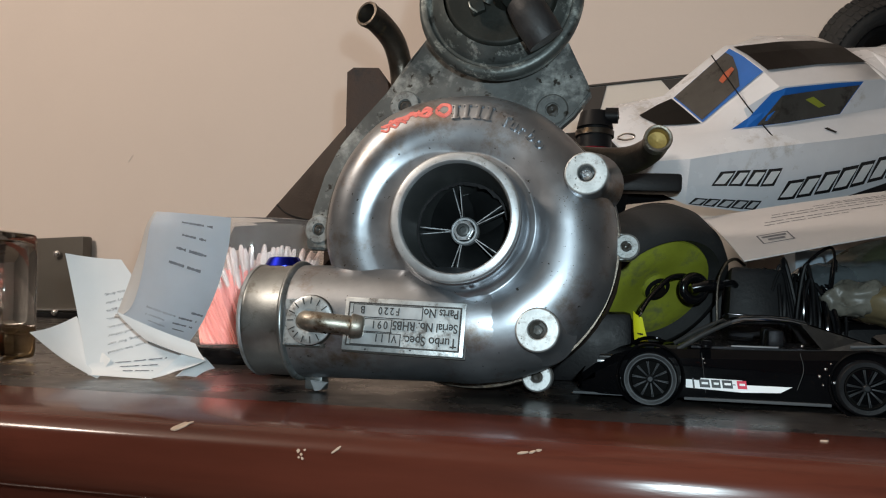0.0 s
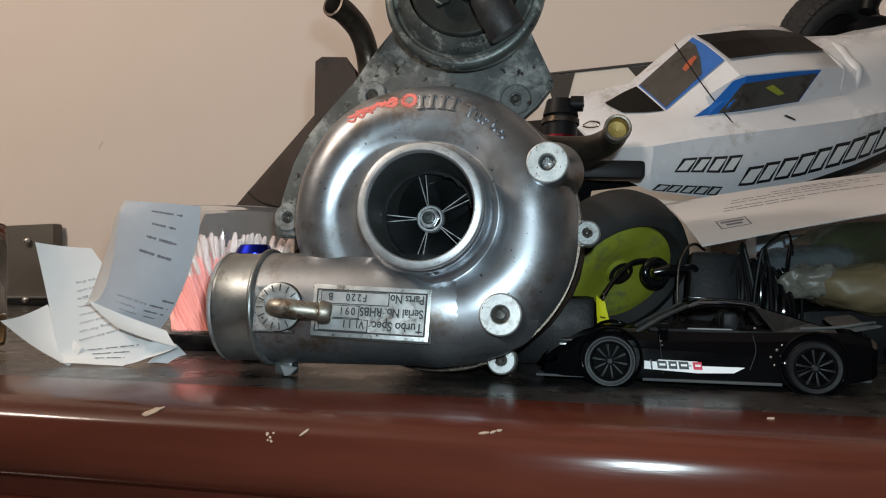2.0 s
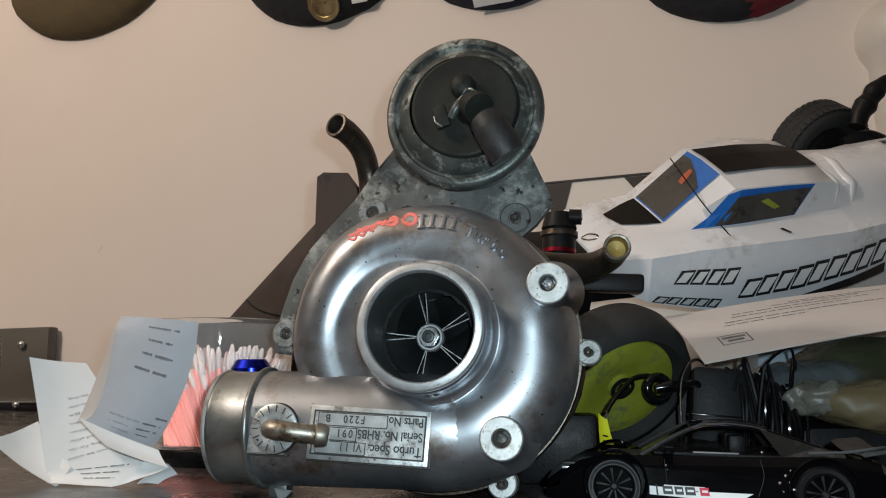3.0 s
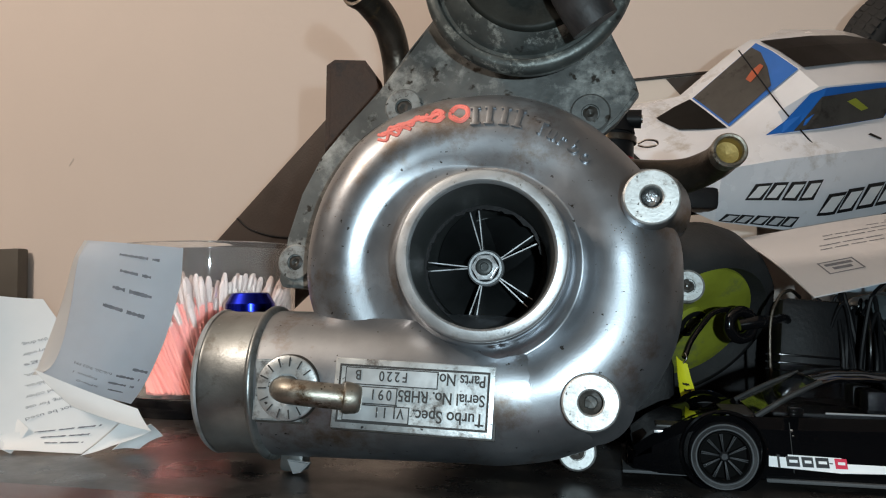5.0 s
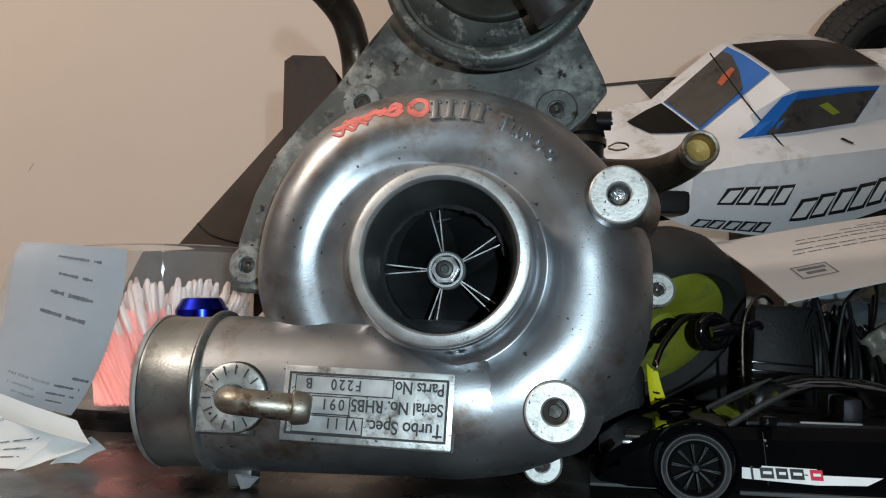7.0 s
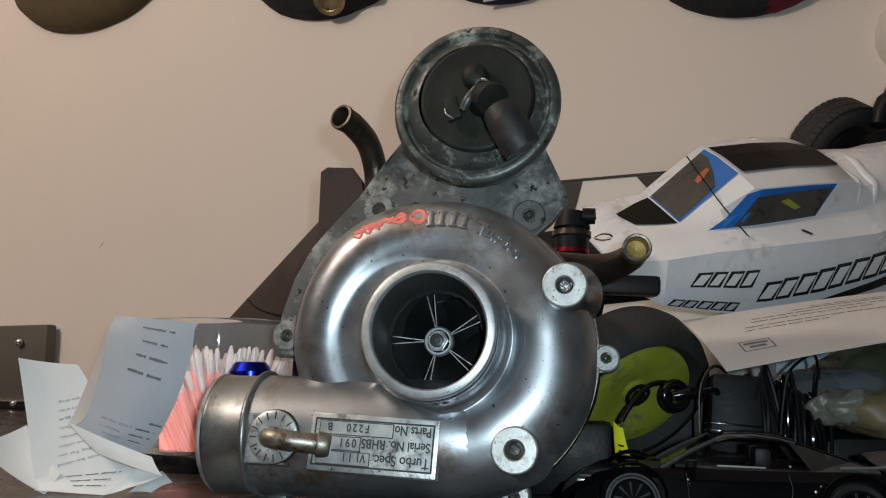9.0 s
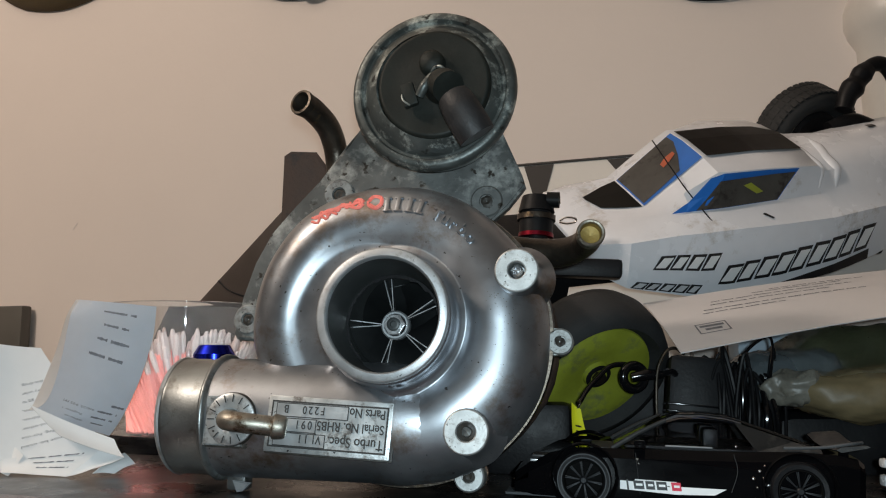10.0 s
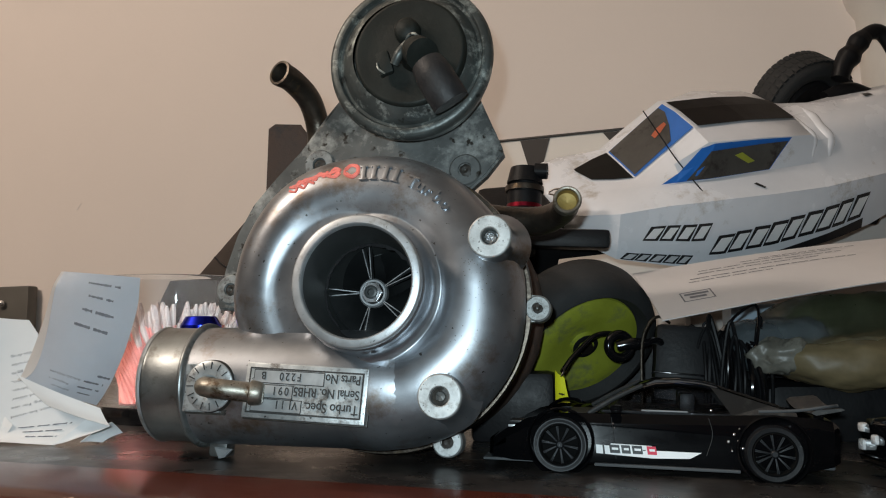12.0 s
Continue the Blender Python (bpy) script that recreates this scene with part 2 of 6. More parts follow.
# one dark colour for grime, shaded sides and the depth of holes
SHADE_GRIME = mat("shade_and_grime", (0.030, 0.025, 0.020), 0.55, 0.0, 0.4, 200, 0.4, 600)
PIT = mat("corrosion_pit", (0.11, 0.085, 0.065), 0.8, 0.0, 0.5, 300)
GOLD = mat("gold_metal_badge", (0.55, 0.45, 0.26), 0.3, 1.0, 0.25, 150, 0.5, 600)
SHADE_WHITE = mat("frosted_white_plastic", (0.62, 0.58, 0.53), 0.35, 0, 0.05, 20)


# ---- building helpers ----
def obj(name, bm, material, smooth=40):
    if isinstance(bm, bmesh.types.BMesh):
        me = bpy.data.meshes.new(name)
        bmesh.ops.recalc_face_normals(bm, faces=bm.faces)
        bm.to_mesh(me)
        bm.free()
    else:
        me = bm
    for m in (material if isinstance(material, (list, tuple)) else [material]):
        me.materials.append(m)
    if smooth:
        for f in me.polygons:
            f.use_smooth = True
        me.set_sharp_from_angle(angle=radians(smooth))
    return new(name, me)


def part(name, bm, material, parent, label="", smooth=40):
    ob = obj(name, bm, material, smooth)
    ob.parent = parent
    return tagged(ob, label)


def thing(name, m, label, category, group="", kind=""):
    ob = new(name)
    ob.empty_display_size = 0.02
    ob.matrix_world = m
    return tagged(ob, label, category, group, kind)


def axes(origin, x, y, z):
    return Matrix(((x[0], y[0], z[0], origin[0]), (x[1], y[1], z[1], origin[1]), (x[2], y[2], z[2], origin[2]), (0, 0, 0, 1)))


def ring_faces(bm, rings, closed=True, caps=(False, False)):
    n = len(rings[0])
    for a, b in zip(rings, rings[1:]):
        for i in range(n if closed else n - 1):
            bm.faces.new((a[i], a[(i + 1) % n], b[(i + 1) % n], b[i]))
    if caps[0]:
        bm.faces.new(rings[0])
    if caps[1]:
        bm.faces.new(rings[-1])


def lathe(profile, segs=48, shift=None, bm=None, caps=(False, False), at=(0, 0)):
    """Turns (radius, height) points about the local z axis; shift(height) moves the centre sideways."""
    bm = bm or bmesh.new()
    rings = []
    for r, w in profile:
        dx, dy = shift(w) if shift else (0, 0)
        r = max(r, 1e-5)
        rings.append([bm.verts.new((at[0] + dx + r * math.cos(i * math.tau / segs), at[1] + dy + r * math.sin(i * math.tau / segs), w)) for i in range(segs)])
    ring_faces(bm, rings, True, caps)
    return bm


def spline(points, steps):
    """A smooth line through the points (Catmull-Rom)."""
    pts = [Vector(p) for p in points]
    pts = [2 * pts[0] - pts[1], *pts, 2 * pts[-1] - pts[-2]]
    out = []
    for i in range(1, len(pts) - 2):
        a, b, c, d = pts[i - 1:i + 3]
        for k in range(steps):
            t = k / steps
            out.append(0.5 * (2 * b + (c - a) * t + (2 * a - 5 * b + 4 * c - d) * t * t + (3 * b - a - 3 * c + d) * t ** 3))
    return out + [pts[-2]]


def tube(points, radius, segs=14, steps=6, bm=None, caps=True):
    """A round tube along a smooth line; radius is a number or a list, one for each point."""
    bm = bm or bmesh.new()
    line = spline(points, steps) if len(points) > 2 else [Vector(p) for p in points]
    rad = radius if isinstance(radius, (list, tuple)) else [radius] * len(points)
    rings, side = [], None
    for i, p in enumerate(line):
        d = (line[min(i + 1, len(line) - 1)] - line[max(i - 1, 0)]).normalized()
        if side is None:
            side = d.orthogonal().normalized()
        side = (side - d * side.dot(d)).normalized()
        up = d.cross(side)
        k = i * (len(rad) - 1) / max(1, len(line) - 1)
        j = min(int(k), len(rad) - 2) if len(rad) > 1 else 0
        r = rad[j] + (rad[min(j + 1, len(rad) - 1)] - rad[j]) * (k - j)
        rings.append([bm.verts.new(p + r * (side * math.cos(a * math.tau / segs) + up * math.sin(a * math.tau / segs))) for a in range(segs)])
    ring_faces(bm, rings, True, (caps, caps))
    return bm


def box(size, at=(0, 0, 0), bevel=0.0, bm=None, m=None):
    """A box with rounded edges."""
    own = bmesh.new()
    bmesh.ops.create_cube(own, size=1)
    for v in own.verts:
        v.co = Vector((v.co.x * size[0], v.co.y * size[1], v.co.z * size[2]))
    if bevel:
        bmesh.ops.bevel(own, geom=list(own.edges), offset=bevel, segments=2, affect="EDGES", profile=0.6)
    own.transform((m or Matrix()) @ Matrix.Translation(at) if m else Matrix.Translation(at))
    if bm is None:
        return own
    me = bpy.data.meshes.new("tmp")
    own.to_mesh(me)
    own.free()
    bm.from_mesh(me)
    bpy.data.meshes.remove(me)
    return bm


def slab(outline, low, high, bevel=0.0):
    """A flat plate with the outline (x, y), from z = low to z = high."""
    bm = bmesh.new()
    f = bm.faces.new([bm.verts.new((x, y, low)) for x, y in outline])
    up = bmesh.ops.extrude_face_region(bm, geom=[f])
    for v in [g for g in up["geom"] if isinstance(g, bmesh.types.BMVert)]:
        v.co.z = high
    if bevel:
        bmesh.ops.bevel(bm, geom=[e for e in bm.edges if len(e.link_faces) == 2 and e.calc_face_angle(0) > 0.5], offset=bevel, segments=2, affect="EDGES")
    return bm


def disc_outline(cx, cy, r, n=24, a0=0.0):
    return [(cx + r * math.cos(a0 + i * math.tau / n), cy + r * math.sin(a0 + i * math.tau / n)) for i in range(n)]


def writing(name, text, size, m, material, parent, depth=0.0002, label="", align="LEFT", bold=0.0):
    """Raised letters in the built-in font, as a mesh."""
    cu = bpy.data.curves.new(name, "FONT")
    cu.body, cu.size, cu.extrude, cu.align_x, cu.offset = text, size, depth, align, bold
    tmp = bpy.data.objects.new(name, cu)
    scene.collection.objects.link(tmp)
    bpy.context.view_layer.update()
    me = bpy.data.meshes.new_from_object(tmp.evaluated_get(bpy.context.evaluated_depsgraph_get()))
    bpy.data.objects.remove(tmp)
    bpy.data.curves.remove(cu)
    me.transform(m)
    return part(name, me, material, parent, label, smooth=0)


def jitter(bm, amount, scale, seed=0.0):
    for v in bm.verts:
        v.co += noise.noise_vector(v.co * scale + Vector((seed, seed * 1.7, -seed))) * amount
    return bm


# ---- the setting: wall, dresser top, room ----
# along the wall, towards the room, up
ALONG, INTO = Vector((0.930, -0.367, 0)), Vector((-0.367, -0.930, 0))
WALL_M = axes((0.0, 0.965, 0.0), ALONG, -INTO, (0, 0, 1))    # local y points into the wall

wall_back = obj("wall_back", box((4.6, 0.10, 2.5), (0.0, 0.05, 0.40)), WALL)
wall_back.matrix_world = WALL_M
tagged(wall_back, "cream painted plaster wall with faint scuffs", "wall", kind="structure")
# unseen walls added to close the room, dark to hold back bounce
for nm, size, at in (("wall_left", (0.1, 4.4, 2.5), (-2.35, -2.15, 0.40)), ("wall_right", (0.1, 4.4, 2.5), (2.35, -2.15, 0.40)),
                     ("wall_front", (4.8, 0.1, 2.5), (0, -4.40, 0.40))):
    w = obj(nm, box(size, at), WALL_UNSEEN)
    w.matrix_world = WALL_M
    tagged(w, "added dark grey wall, unseen, that limits bounced light", "wall", kind="structure")
w = obj("ceiling", box((4.8, 4.6, 0.08), (0, -2.15, 1.69)), CEIL)
w.matrix_world = WALL_M
tagged(w, "plain white painted ceiling", "ceiling", kind="structure")
w = obj("floor", box((4.8, 4.6, 0.08), (0, -2.15, -0.89)), CARPET)
w.matrix_world = WALL_M
tagged(w, "beige carpet floor", "floor", kind="structure")

# the ceiling lamp, above and behind the camera's left shoulder
ceiling_lamp = thing("ceiling_lamp", pose(-1.30, -0.10, 1.64), "round white ceiling lamp with warm light", "lamp")
part("canopy", lathe([(0.0, 0.012), (0.06, 0.010), (0.065, -0.01), (0.012, -0.02), (0.012, -0.40), (0.0, -0.40)], 32), SHADE_WHITE, ceiling_lamp)


def scuff(x, z, length, angle):
    bm = slab([(-length / 2, -0.0006), (length / 2, -0.0009), (length / 2, 0.0006), (-length / 2, 0.0007)], 0, 0.0004)
    o = part("scuff", bm, WALL_MARK, wall_back, smooth=0)
    o.matrix_local = pose(x, -0.0002, z, 90, 0, 0) @ pose(0, 0, 0, 0, 0, angle)


scuff(-0.508, 0.249, 0.012, 50)

# dresser: black worn top, moulded red-brown front edge
# the dresser stands a little askew of the wall and its top dips slightly to one side
SLOPE = -0.028
D_ALONG = Vector((0.9763, -0.2164, SLOPE)).normalized()
D_BACK = Vector((0, 0, 1)).cross(D_ALONG).normalized()
DR_M = axes((0.0, 0.3555, 0.0004), D_ALONG, D_BACK, D_ALONG.cross(D_BACK))      # x along the front, y to the wall, origin at the edge of the black top


def top_z(x):
    """The height of the dresser's top, x metres along."""
    return SLOPE * (x - 0.014)


def to_wall(x):
    """How deep the top is from its edge to the wall, x metres along the front."""
    return ((Vector((0, 0.965, 0)) - DR_M.translation - D_ALONG * x).dot(-INTO)) / D_BACK.dot(-INTO) - 0.005


dresser = thing("dresser", DR_M, "red-brown varnished dresser with a worn black top", "dresser")
part("top", slab([(-0.9, 0.0), (1.1, 0.0), (1.1, to_wall(1.1)), (-0.9, to_wall(-0.9))], -0.0222, -0.0002), TABLE_TOP, dresser, "worn black lacquered top")
EDGE = [(0.0, 0.0), (-0.020, -0.0003), (-0.040, -0.0013), (-0.0455, -0.0022), (-0.0500, -0.0036), (-0.0533, -0.0052), (-0.0558, -0.0073), (-0.0570, -0.0094), (-0.0578, -0.0122), (-0.0585, -0.0155), (-0.0590, -0.0195), (-0.0591, -0.0240), (-0.0582, -0.0290), (-0.0562, -0.0325), (-0.052, -0.035),
        (-0.0475, -0.0365), (-0.0475, -0.044), (-0.055, -0.0465), (-0.0605, -0.0505), (-0.0625, -0.056), (-0.0605, -0.0615), (-0.054, -0.066), (-0.044, -0.068), (-0.040, -0.072), (-0.040, -0.16), (0.0, -0.16)]
bm = bmesh.new()
ring_faces(bm, [[bm.verts.new((x, y, z)) for y, z in EDGE] for x in np.linspace(-0.9, 1.1, 61)], True, (True, True))
part("edge_moulding", bm, MAHOGANY, dresser, "glossy red-brown moulded edge, chipped", smooth=50)
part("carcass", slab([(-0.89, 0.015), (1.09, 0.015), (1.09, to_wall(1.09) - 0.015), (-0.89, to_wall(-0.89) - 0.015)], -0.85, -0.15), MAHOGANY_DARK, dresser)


def chip(x, y, z, slope, length, wide, angle, n=11, seed=1):
    rnd = random.Random(seed)
    out = [(length / 2 * math.cos(i * math.tau / n) * rnd.uniform(0.7, 1.1), wide / 2 * math.sin(i * math.tau / n) * rnd.uniform(0.6, 1.2)) for i in range(n)]
    o = part("chip", slab(out, -0.0001, 0.0004), CHIP, dresser, "pale bare-wood chip in the varnish", smooth=0)
    o.matrix_local = pose(x, y, z, slope, 0, 0) @ pose(0, 0, 0, 0, 0, angle)


# ---- turbocharger ----
TU, TV, TF = Vector((0.9797, -0.2007, 0.0)), Vector((0.0164, 0.0800, 0.9967)), Vector((-0.2000, -0.9764, 0.0816))
TM = axes((0.0143, 0.4234, 0.0809), TU, TV, TF)
turbo = thing("turbocharger", TM, "used grey cast-aluminium turbocharger standing on the dresser top", "turbocharger")


def interp(table, a):
    """Smooth value between the rows (angle, value)."""
    for (a0, v0), (a1, v1) in zip(table, table[1:]):
        if a0 <= a <= a1:
            t = (a - a0) / (a1 - a0)
            t = t * t * (3 - 2 * t)
            return v0 + (v1 - v0) * t
    return table[-1][1] if a > table[-1][0] else table[0][1]


# scroll: angle in degrees, anticlockwise from the right; it swells from the left over the top and right to the outlet
OUTER = [(-110, 0.0735), (-90, 0.0744), (-60, 0.0776), (-30, 0.0774), (0, 0.0744), (45, 0.0692), (90, 0.0694), (135, 0.0735), (180, 0.0728), (210, 0.0700), (235, 0.064)]
SECT = [(-110, 0.0280), (-60, 0.0270), (0, 0.0235), (60, 0.0200), (120, 0.0185), (180, 0.0172), (235, 0.0160)]
MID = [(-110, 0.0215), (0, 0.0205), (90, 0.0195), (235, 0.0192)]
INLET = lambda w: (0.0034 * max(0, w - 0.024) / 0.036, 0.0002)


def section(a):
    """The scroll's tube at that angle: the radius to its middle, its own radius, its height."""
    def at(a):
        rt = interp(SECT, a)
        return interp(OUTER, a) - rt, rt, interp(MID, a)
    if a >= -80:
        return at(a)
    t = max(0.0, (a + 142) / 62)
    t = t * t * (3 - 2 * t)
    return [p + (q - p) * t for p, q in zip(at(210), at(-80))]


# one skin from the inlet neck over the shallow valley and the scroll to its back
FLAT = 0.0342
bm, rings = bmesh.new(), []
for a in np.linspace(-150, 210, 121)[:-1]:
    rc, rt, wc = section(a)
    b0 = min(math.acos(max(-1, min(1, (0.0378 - rc) / rt))), math.pi - math.asin(max(-1, min(1, (FLAT - wc) / rt))))
    r0, w0 = rc + rt * math.cos(b0), wc + rt * math.sin(b0)
    neck = [(0.0286, 0.0549), (0.0296, 0.0546), (0.0304, 0.0536), (0.0308, 0.0515), (0.0312, max(0.0480, w0 + 0.0050)), (0.0319, max(0.0440, w0 + 0.0030)), (0.0330, w0 + 0.0016), (0.0346, w0 + 0.0006), (0.0362, w0 + 0.0001)]
    neck += [(0.0362 + (r0 - 0.0362) * q, w0 - 0.0002 * math.sin(math.pi * q)) for q in (0.4, 0.75)]
    arc = [(rc + rt * math.cos(b), wc + rt * math.sin(b) * (1.0 if b > 0 else 0.85)) for b in np.linspace(b0, -2.1, 24)]
    c, s = math.cos(radians(a)), math.sin(radians(a))
    rings.append([bm.verts.new((r * c + INLET(w)[0] * max(0.0, min(1.0, (0.040 - r) / 0.006)), r * s, w)) for r, w in neck + arc])
ring_faces(bm, rings + [rings[0]], False)
part("volute", jitter(bm, 0.00012, 50), ALU, turbo, "polished grey aluminium scroll, oil-stained", smooth=70)
bm = lathe([(0.0284, 0.0546), (0.0284, 0.0566), (0.0296, 0.0572), (0.0301, 0.0580), (0.0301, 0.0608), (0.0297, 0.0618), (0.0291, 0.0622), (0.0262, 0.0624), (0.0256, 0.0618), (0.0253, 0.0590)], 72, INLET)
part("inlet_lip", bm, MACHINED, turbo, "bright machined inlet rim")
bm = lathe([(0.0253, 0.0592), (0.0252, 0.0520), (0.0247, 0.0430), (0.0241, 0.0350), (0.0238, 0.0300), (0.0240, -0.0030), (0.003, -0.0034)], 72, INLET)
part("inlet_bore", bm, SHROUD, turbo, "inlet bore, shade painted into its aluminium")
# compressor wheel
SINK = Matrix.Translation((0, 0, -0.0075))
wheel = part("compressor_wheel", lathe([(0.0232, 0.0075), (0.0200, 0.0090), (0.0130, 0.0130), (0.0085, 0.0180), (0.0066, 0.0235), (0.0064, 0.0270), (0.0, 0.0270)], 40), WHEEL, turbo, "five-bladed compressor wheel, coloured dark for the bore's shade")
for k, a in enumerate((101, 29, -39, -105, 178)):
    bm = bmesh.new()
    rows = []
    for j in range(11):
        q = j / 10
        rows.append([])
        for i in range(9):
            r = 0.0062 + (0.0231 - 0.0062) * i / 8
            ang, w = radians(a + 68 * q), 0.0292 - 0.0200 * q ** 1.25 - 0.0008 * i / 8
            rows[-1].append(bm.verts.new((r * math.cos(ang), r * math.sin(ang), w)))
    ring_faces(bm, rows, False)
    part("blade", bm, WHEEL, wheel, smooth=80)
    for d0, d1 in ((-2.5, -4.6), (2.5, 4.4)):
        bm = bmesh.new()
        p = [(0.0066, a + d0), (0.0229, a + d1)]
        q = [Vector((r * math.cos(radians(x)), r * math.sin(radians(x)), 0.0296)) for r, x in p]
        n = (q[1] - q[0]).cross(Vector((0, 0, 1))).normalized() * 0.00022
        lo = Vector((0, 0, -0.004))
        ring_faces(bm, [[bm.verts.new(v) for v in (q[0] - n, q[0] + n, q[0] + n + lo, q[0] - n + lo)], [bm.verts.new(v) for v in (q[1] - n, q[1] + n, q[1] + n + lo, q[1] - n + lo)]], True, (True, True))
        part("blade_edge", bm, BLADE_EDGE, wheel, smooth=0)
bm, soot = bmesh.new(), random.Random(5)
ring_faces(bm, [[bm.verts.new((r * math.cos(i * math.tau / 120), r * math.sin(i * math.tau / 120), 0.0262)) for i in range(120) for r in [base - soot.uniform(0, deep)]] for base, deep in ((0.0240, 0.0), (0.0231, 0.0012))] , True)
part("soot_ring", bm, BLACK_PLASTIC, turbo, "ragged black soot round the wheel", smooth=0)
wheel.matrix_local = SINK
nut = part("wheel_nut", lathe([(0.0071, 0.026), (0.0071, 0.0296), (0.0064, 0.0304), (0.0056, 0.0304), (0.0053, 0.0300)], 36), MACHINED, wheel, "worn washer rim")
part("hex_nut", slab(disc_outline(0, 0, 0.0054, 6), 0.026, 0.0322, 0.0006), BLADE_EDGE, wheel, "bright hexagon nut", smooth=30)
part("shaft_end", lathe([(0.0033, 0.030), (0.0033, 0.0338), (0.0028, 0.0342), (0.0017, 0.0342), (0.0015, 0.0325), (0.0, 0.0325)], 24), SHROUD, wheel)

# outlet pipe
AX = lambda u: Vector((u, -0.0437 - (u + 0.118) * 0.022, 0.0220))
bm = bmesh.new()


def around(bm, prof, segs=56):
    """Turns (place along the outlet, radius) about the outlet's axis."""
    rings = []
    for u, r in prof:
        c = AX(u)
        rings.append([bm.verts.new(c + Vector((0, r * math.cos(i * math.tau / segs), r * math.sin(i * math.tau / segs)))) for i in range(segs)])
    ring_faces(bm, rings)
    return bm


outlet = part("outlet_pipe", around(bmesh.new(), [(-0.099, 0.0250), (-0.1060, 0.0252), (-0.1072, 0.0262), (-0.1070, 0.0276), (-0.1056, 0.0283), (-0.1036, 0.0281), (-0.1020, 0.0279), (-0.0865, 0.0280), (-0.0858, 0.0283),
              (-0.0852, 0.0300), (-0.0844, 0.0305), (-0.0834, 0.0304), (-0.0828, 0.0296), (-0.0822, 0.0284)]), ALU_PIPE, turbo, "grey cast outlet pipe with a raised collar", smooth=50)
part("outlet_neck", around(bmesh.new(), [(-0.0823, 0.0284), (-0.050, 0.0283), (-0.020, 0.0281), (0.000, 0.0280), (0.012, 0.0272), (0.024, 0.0254), (0.036, 0.0220), (0.046, 0.0170)]), ALU, turbo, "stained casting between outlet and scroll", smooth=50)
part("pipe_rim", around(bmesh.new(), [(-0.1068, 0.0254), (-0.1076, 0.0266), (-0.1074, 0.0279), (-0.1060, 0.0287), (-0.1050, 0.0285)]), MACHINED, turbo, "bright worn pipe rim")
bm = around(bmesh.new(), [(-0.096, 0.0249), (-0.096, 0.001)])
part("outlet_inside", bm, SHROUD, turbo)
bm = box((0.010, 0.012, 0.010), (-0.078, -0.0735, 0.016), 0.002)
part("casting_tab", bm, ALU_PIPE, turbo)
bm = slab([(-0.079, -0.0745), (-0.0695, -0.0755), (-0.0735, -0.0795), (-0.0765, -0.0800)], 0.020, 0.023, 0.0005)
part("casting_flash", bm, MACHINED, turbo, "bright broken casting edge")

# nipple with its graduated boss
bm = slab([(-0.0815, -0.0355), (-0.0640, -0.0350), (-0.0640, -0.0578), (-0.0825, -0.0572)], 0.040, 0.0504, 0.0006)
part("nipple_pad", bm, PLATE, turbo)
# the boss's side in shadow, painted as a dark coat
part("boss_side", lathe([(0.0124, 0.040), (0.0121, 0.0500), (0.0118, 0.0516)], 48, at=(-0.0685, -0.0457)), SHADE_GRIME, turbo, "side of the boss, its shade painted dark")
part("boss_ring", lathe([(0.0118, 0.0514), (0.0117, 0.0520), (0.0112, 0.0524), (0.0060, 0.0524), (0.0052, 0.0521)], 48, at=(-0.0685, -0.0457)), PLATE, turbo, "machined boss with stamped marks")
# dark slab that paints the shadow gap round the pad
part("dark_foot", slab([(-0.0830, -0.0340), (-0.0625, -0.0335), (-0.0560, -0.0400), (-0.0560, -0.0520), (-0.0625, -0.0590), (-0.0838, -0.0582)], 0.040, 0.0478, 0.0006), SHADE_GRIME, turbo)
for i in range(15):
    a = radians(12 + i * 24)
    o = part("stamped_mark", box((0.0033, 0.00050, 0.0003), (0, 0, 0)), PLATE_DARK, turbo, smooth=0)
    o.matrix_local = Matrix.Translation((-0.0685 + 0.0094 * math.cos(a), -0.0457 + 0.0094 * math.sin(a), 0.0525)) @ Matrix.Rotation(a, 4, "Z")
nipple = part("nipple", tube([(-0.0685, -0.0457, 0.050), (-0.0680, -0.0459, 0.0570), (-0.0645, -0.0464, 0.0625), (-0.0570, -0.0472, 0.0630), (-0.0480, -0.0482, 0.0602)], 0.0044, 20, 8), BRASS, turbo, "bent brass hose nipple")
NT, ND = Vector((-0.0480, -0.0482, 0.0602)), Vector((0.0095, -0.0011, -0.0034)).normalized()
bm = lathe([(0.0044, -0.001), (0.0045, 0.0028), (0.0054, 0.0033), (0.0056, 0.0044), (0.0051, 0.0078), (0.0045, 0.0090), (0.0036, 0.0094), (0.0029, 0.0093), (0.0027, 0.005), (0.0, 0.005)], 28)
o = part("nipple_barb", bm, BRASS, turbo)
o.matrix_local = Matrix.Translation(NT) @ ND.to_track_quat("Z", "Y").to_matrix().to_4x4()

# data plate, upside down
PM = axes((-0.0225, -0.0487, 0.0496), Vector((0.9982, -0.0560, -0.02)).normalized(), Vector((0.0560, 0.9950, -0.08)).normalized(), Vector((0.02, 0.08, 0.9965)).normalized())
plate = part("data_plate", box((0.0580, 0.0250, 0.0044), (0, 0, -0.0012), 0.0006), PLATE, turbo, "stamped aluminium data plate, upside down")
plate.matrix_local = PM
bm = slab([(-0.0272, -0.0103), (0.0272, -0.0103), (0.0272, 0.0103), (-0.0272, 0.0103)], 0.0009, 0.0012)
part("recess", bm, PLATE_DARK, plate, smooth=0)
bm = slab([(-0.0264, -0.0095), (0.0264, -0.0095), (0.0264, 0.0095), (-0.0264, 0.0095)], 0.0011, 0.0013)
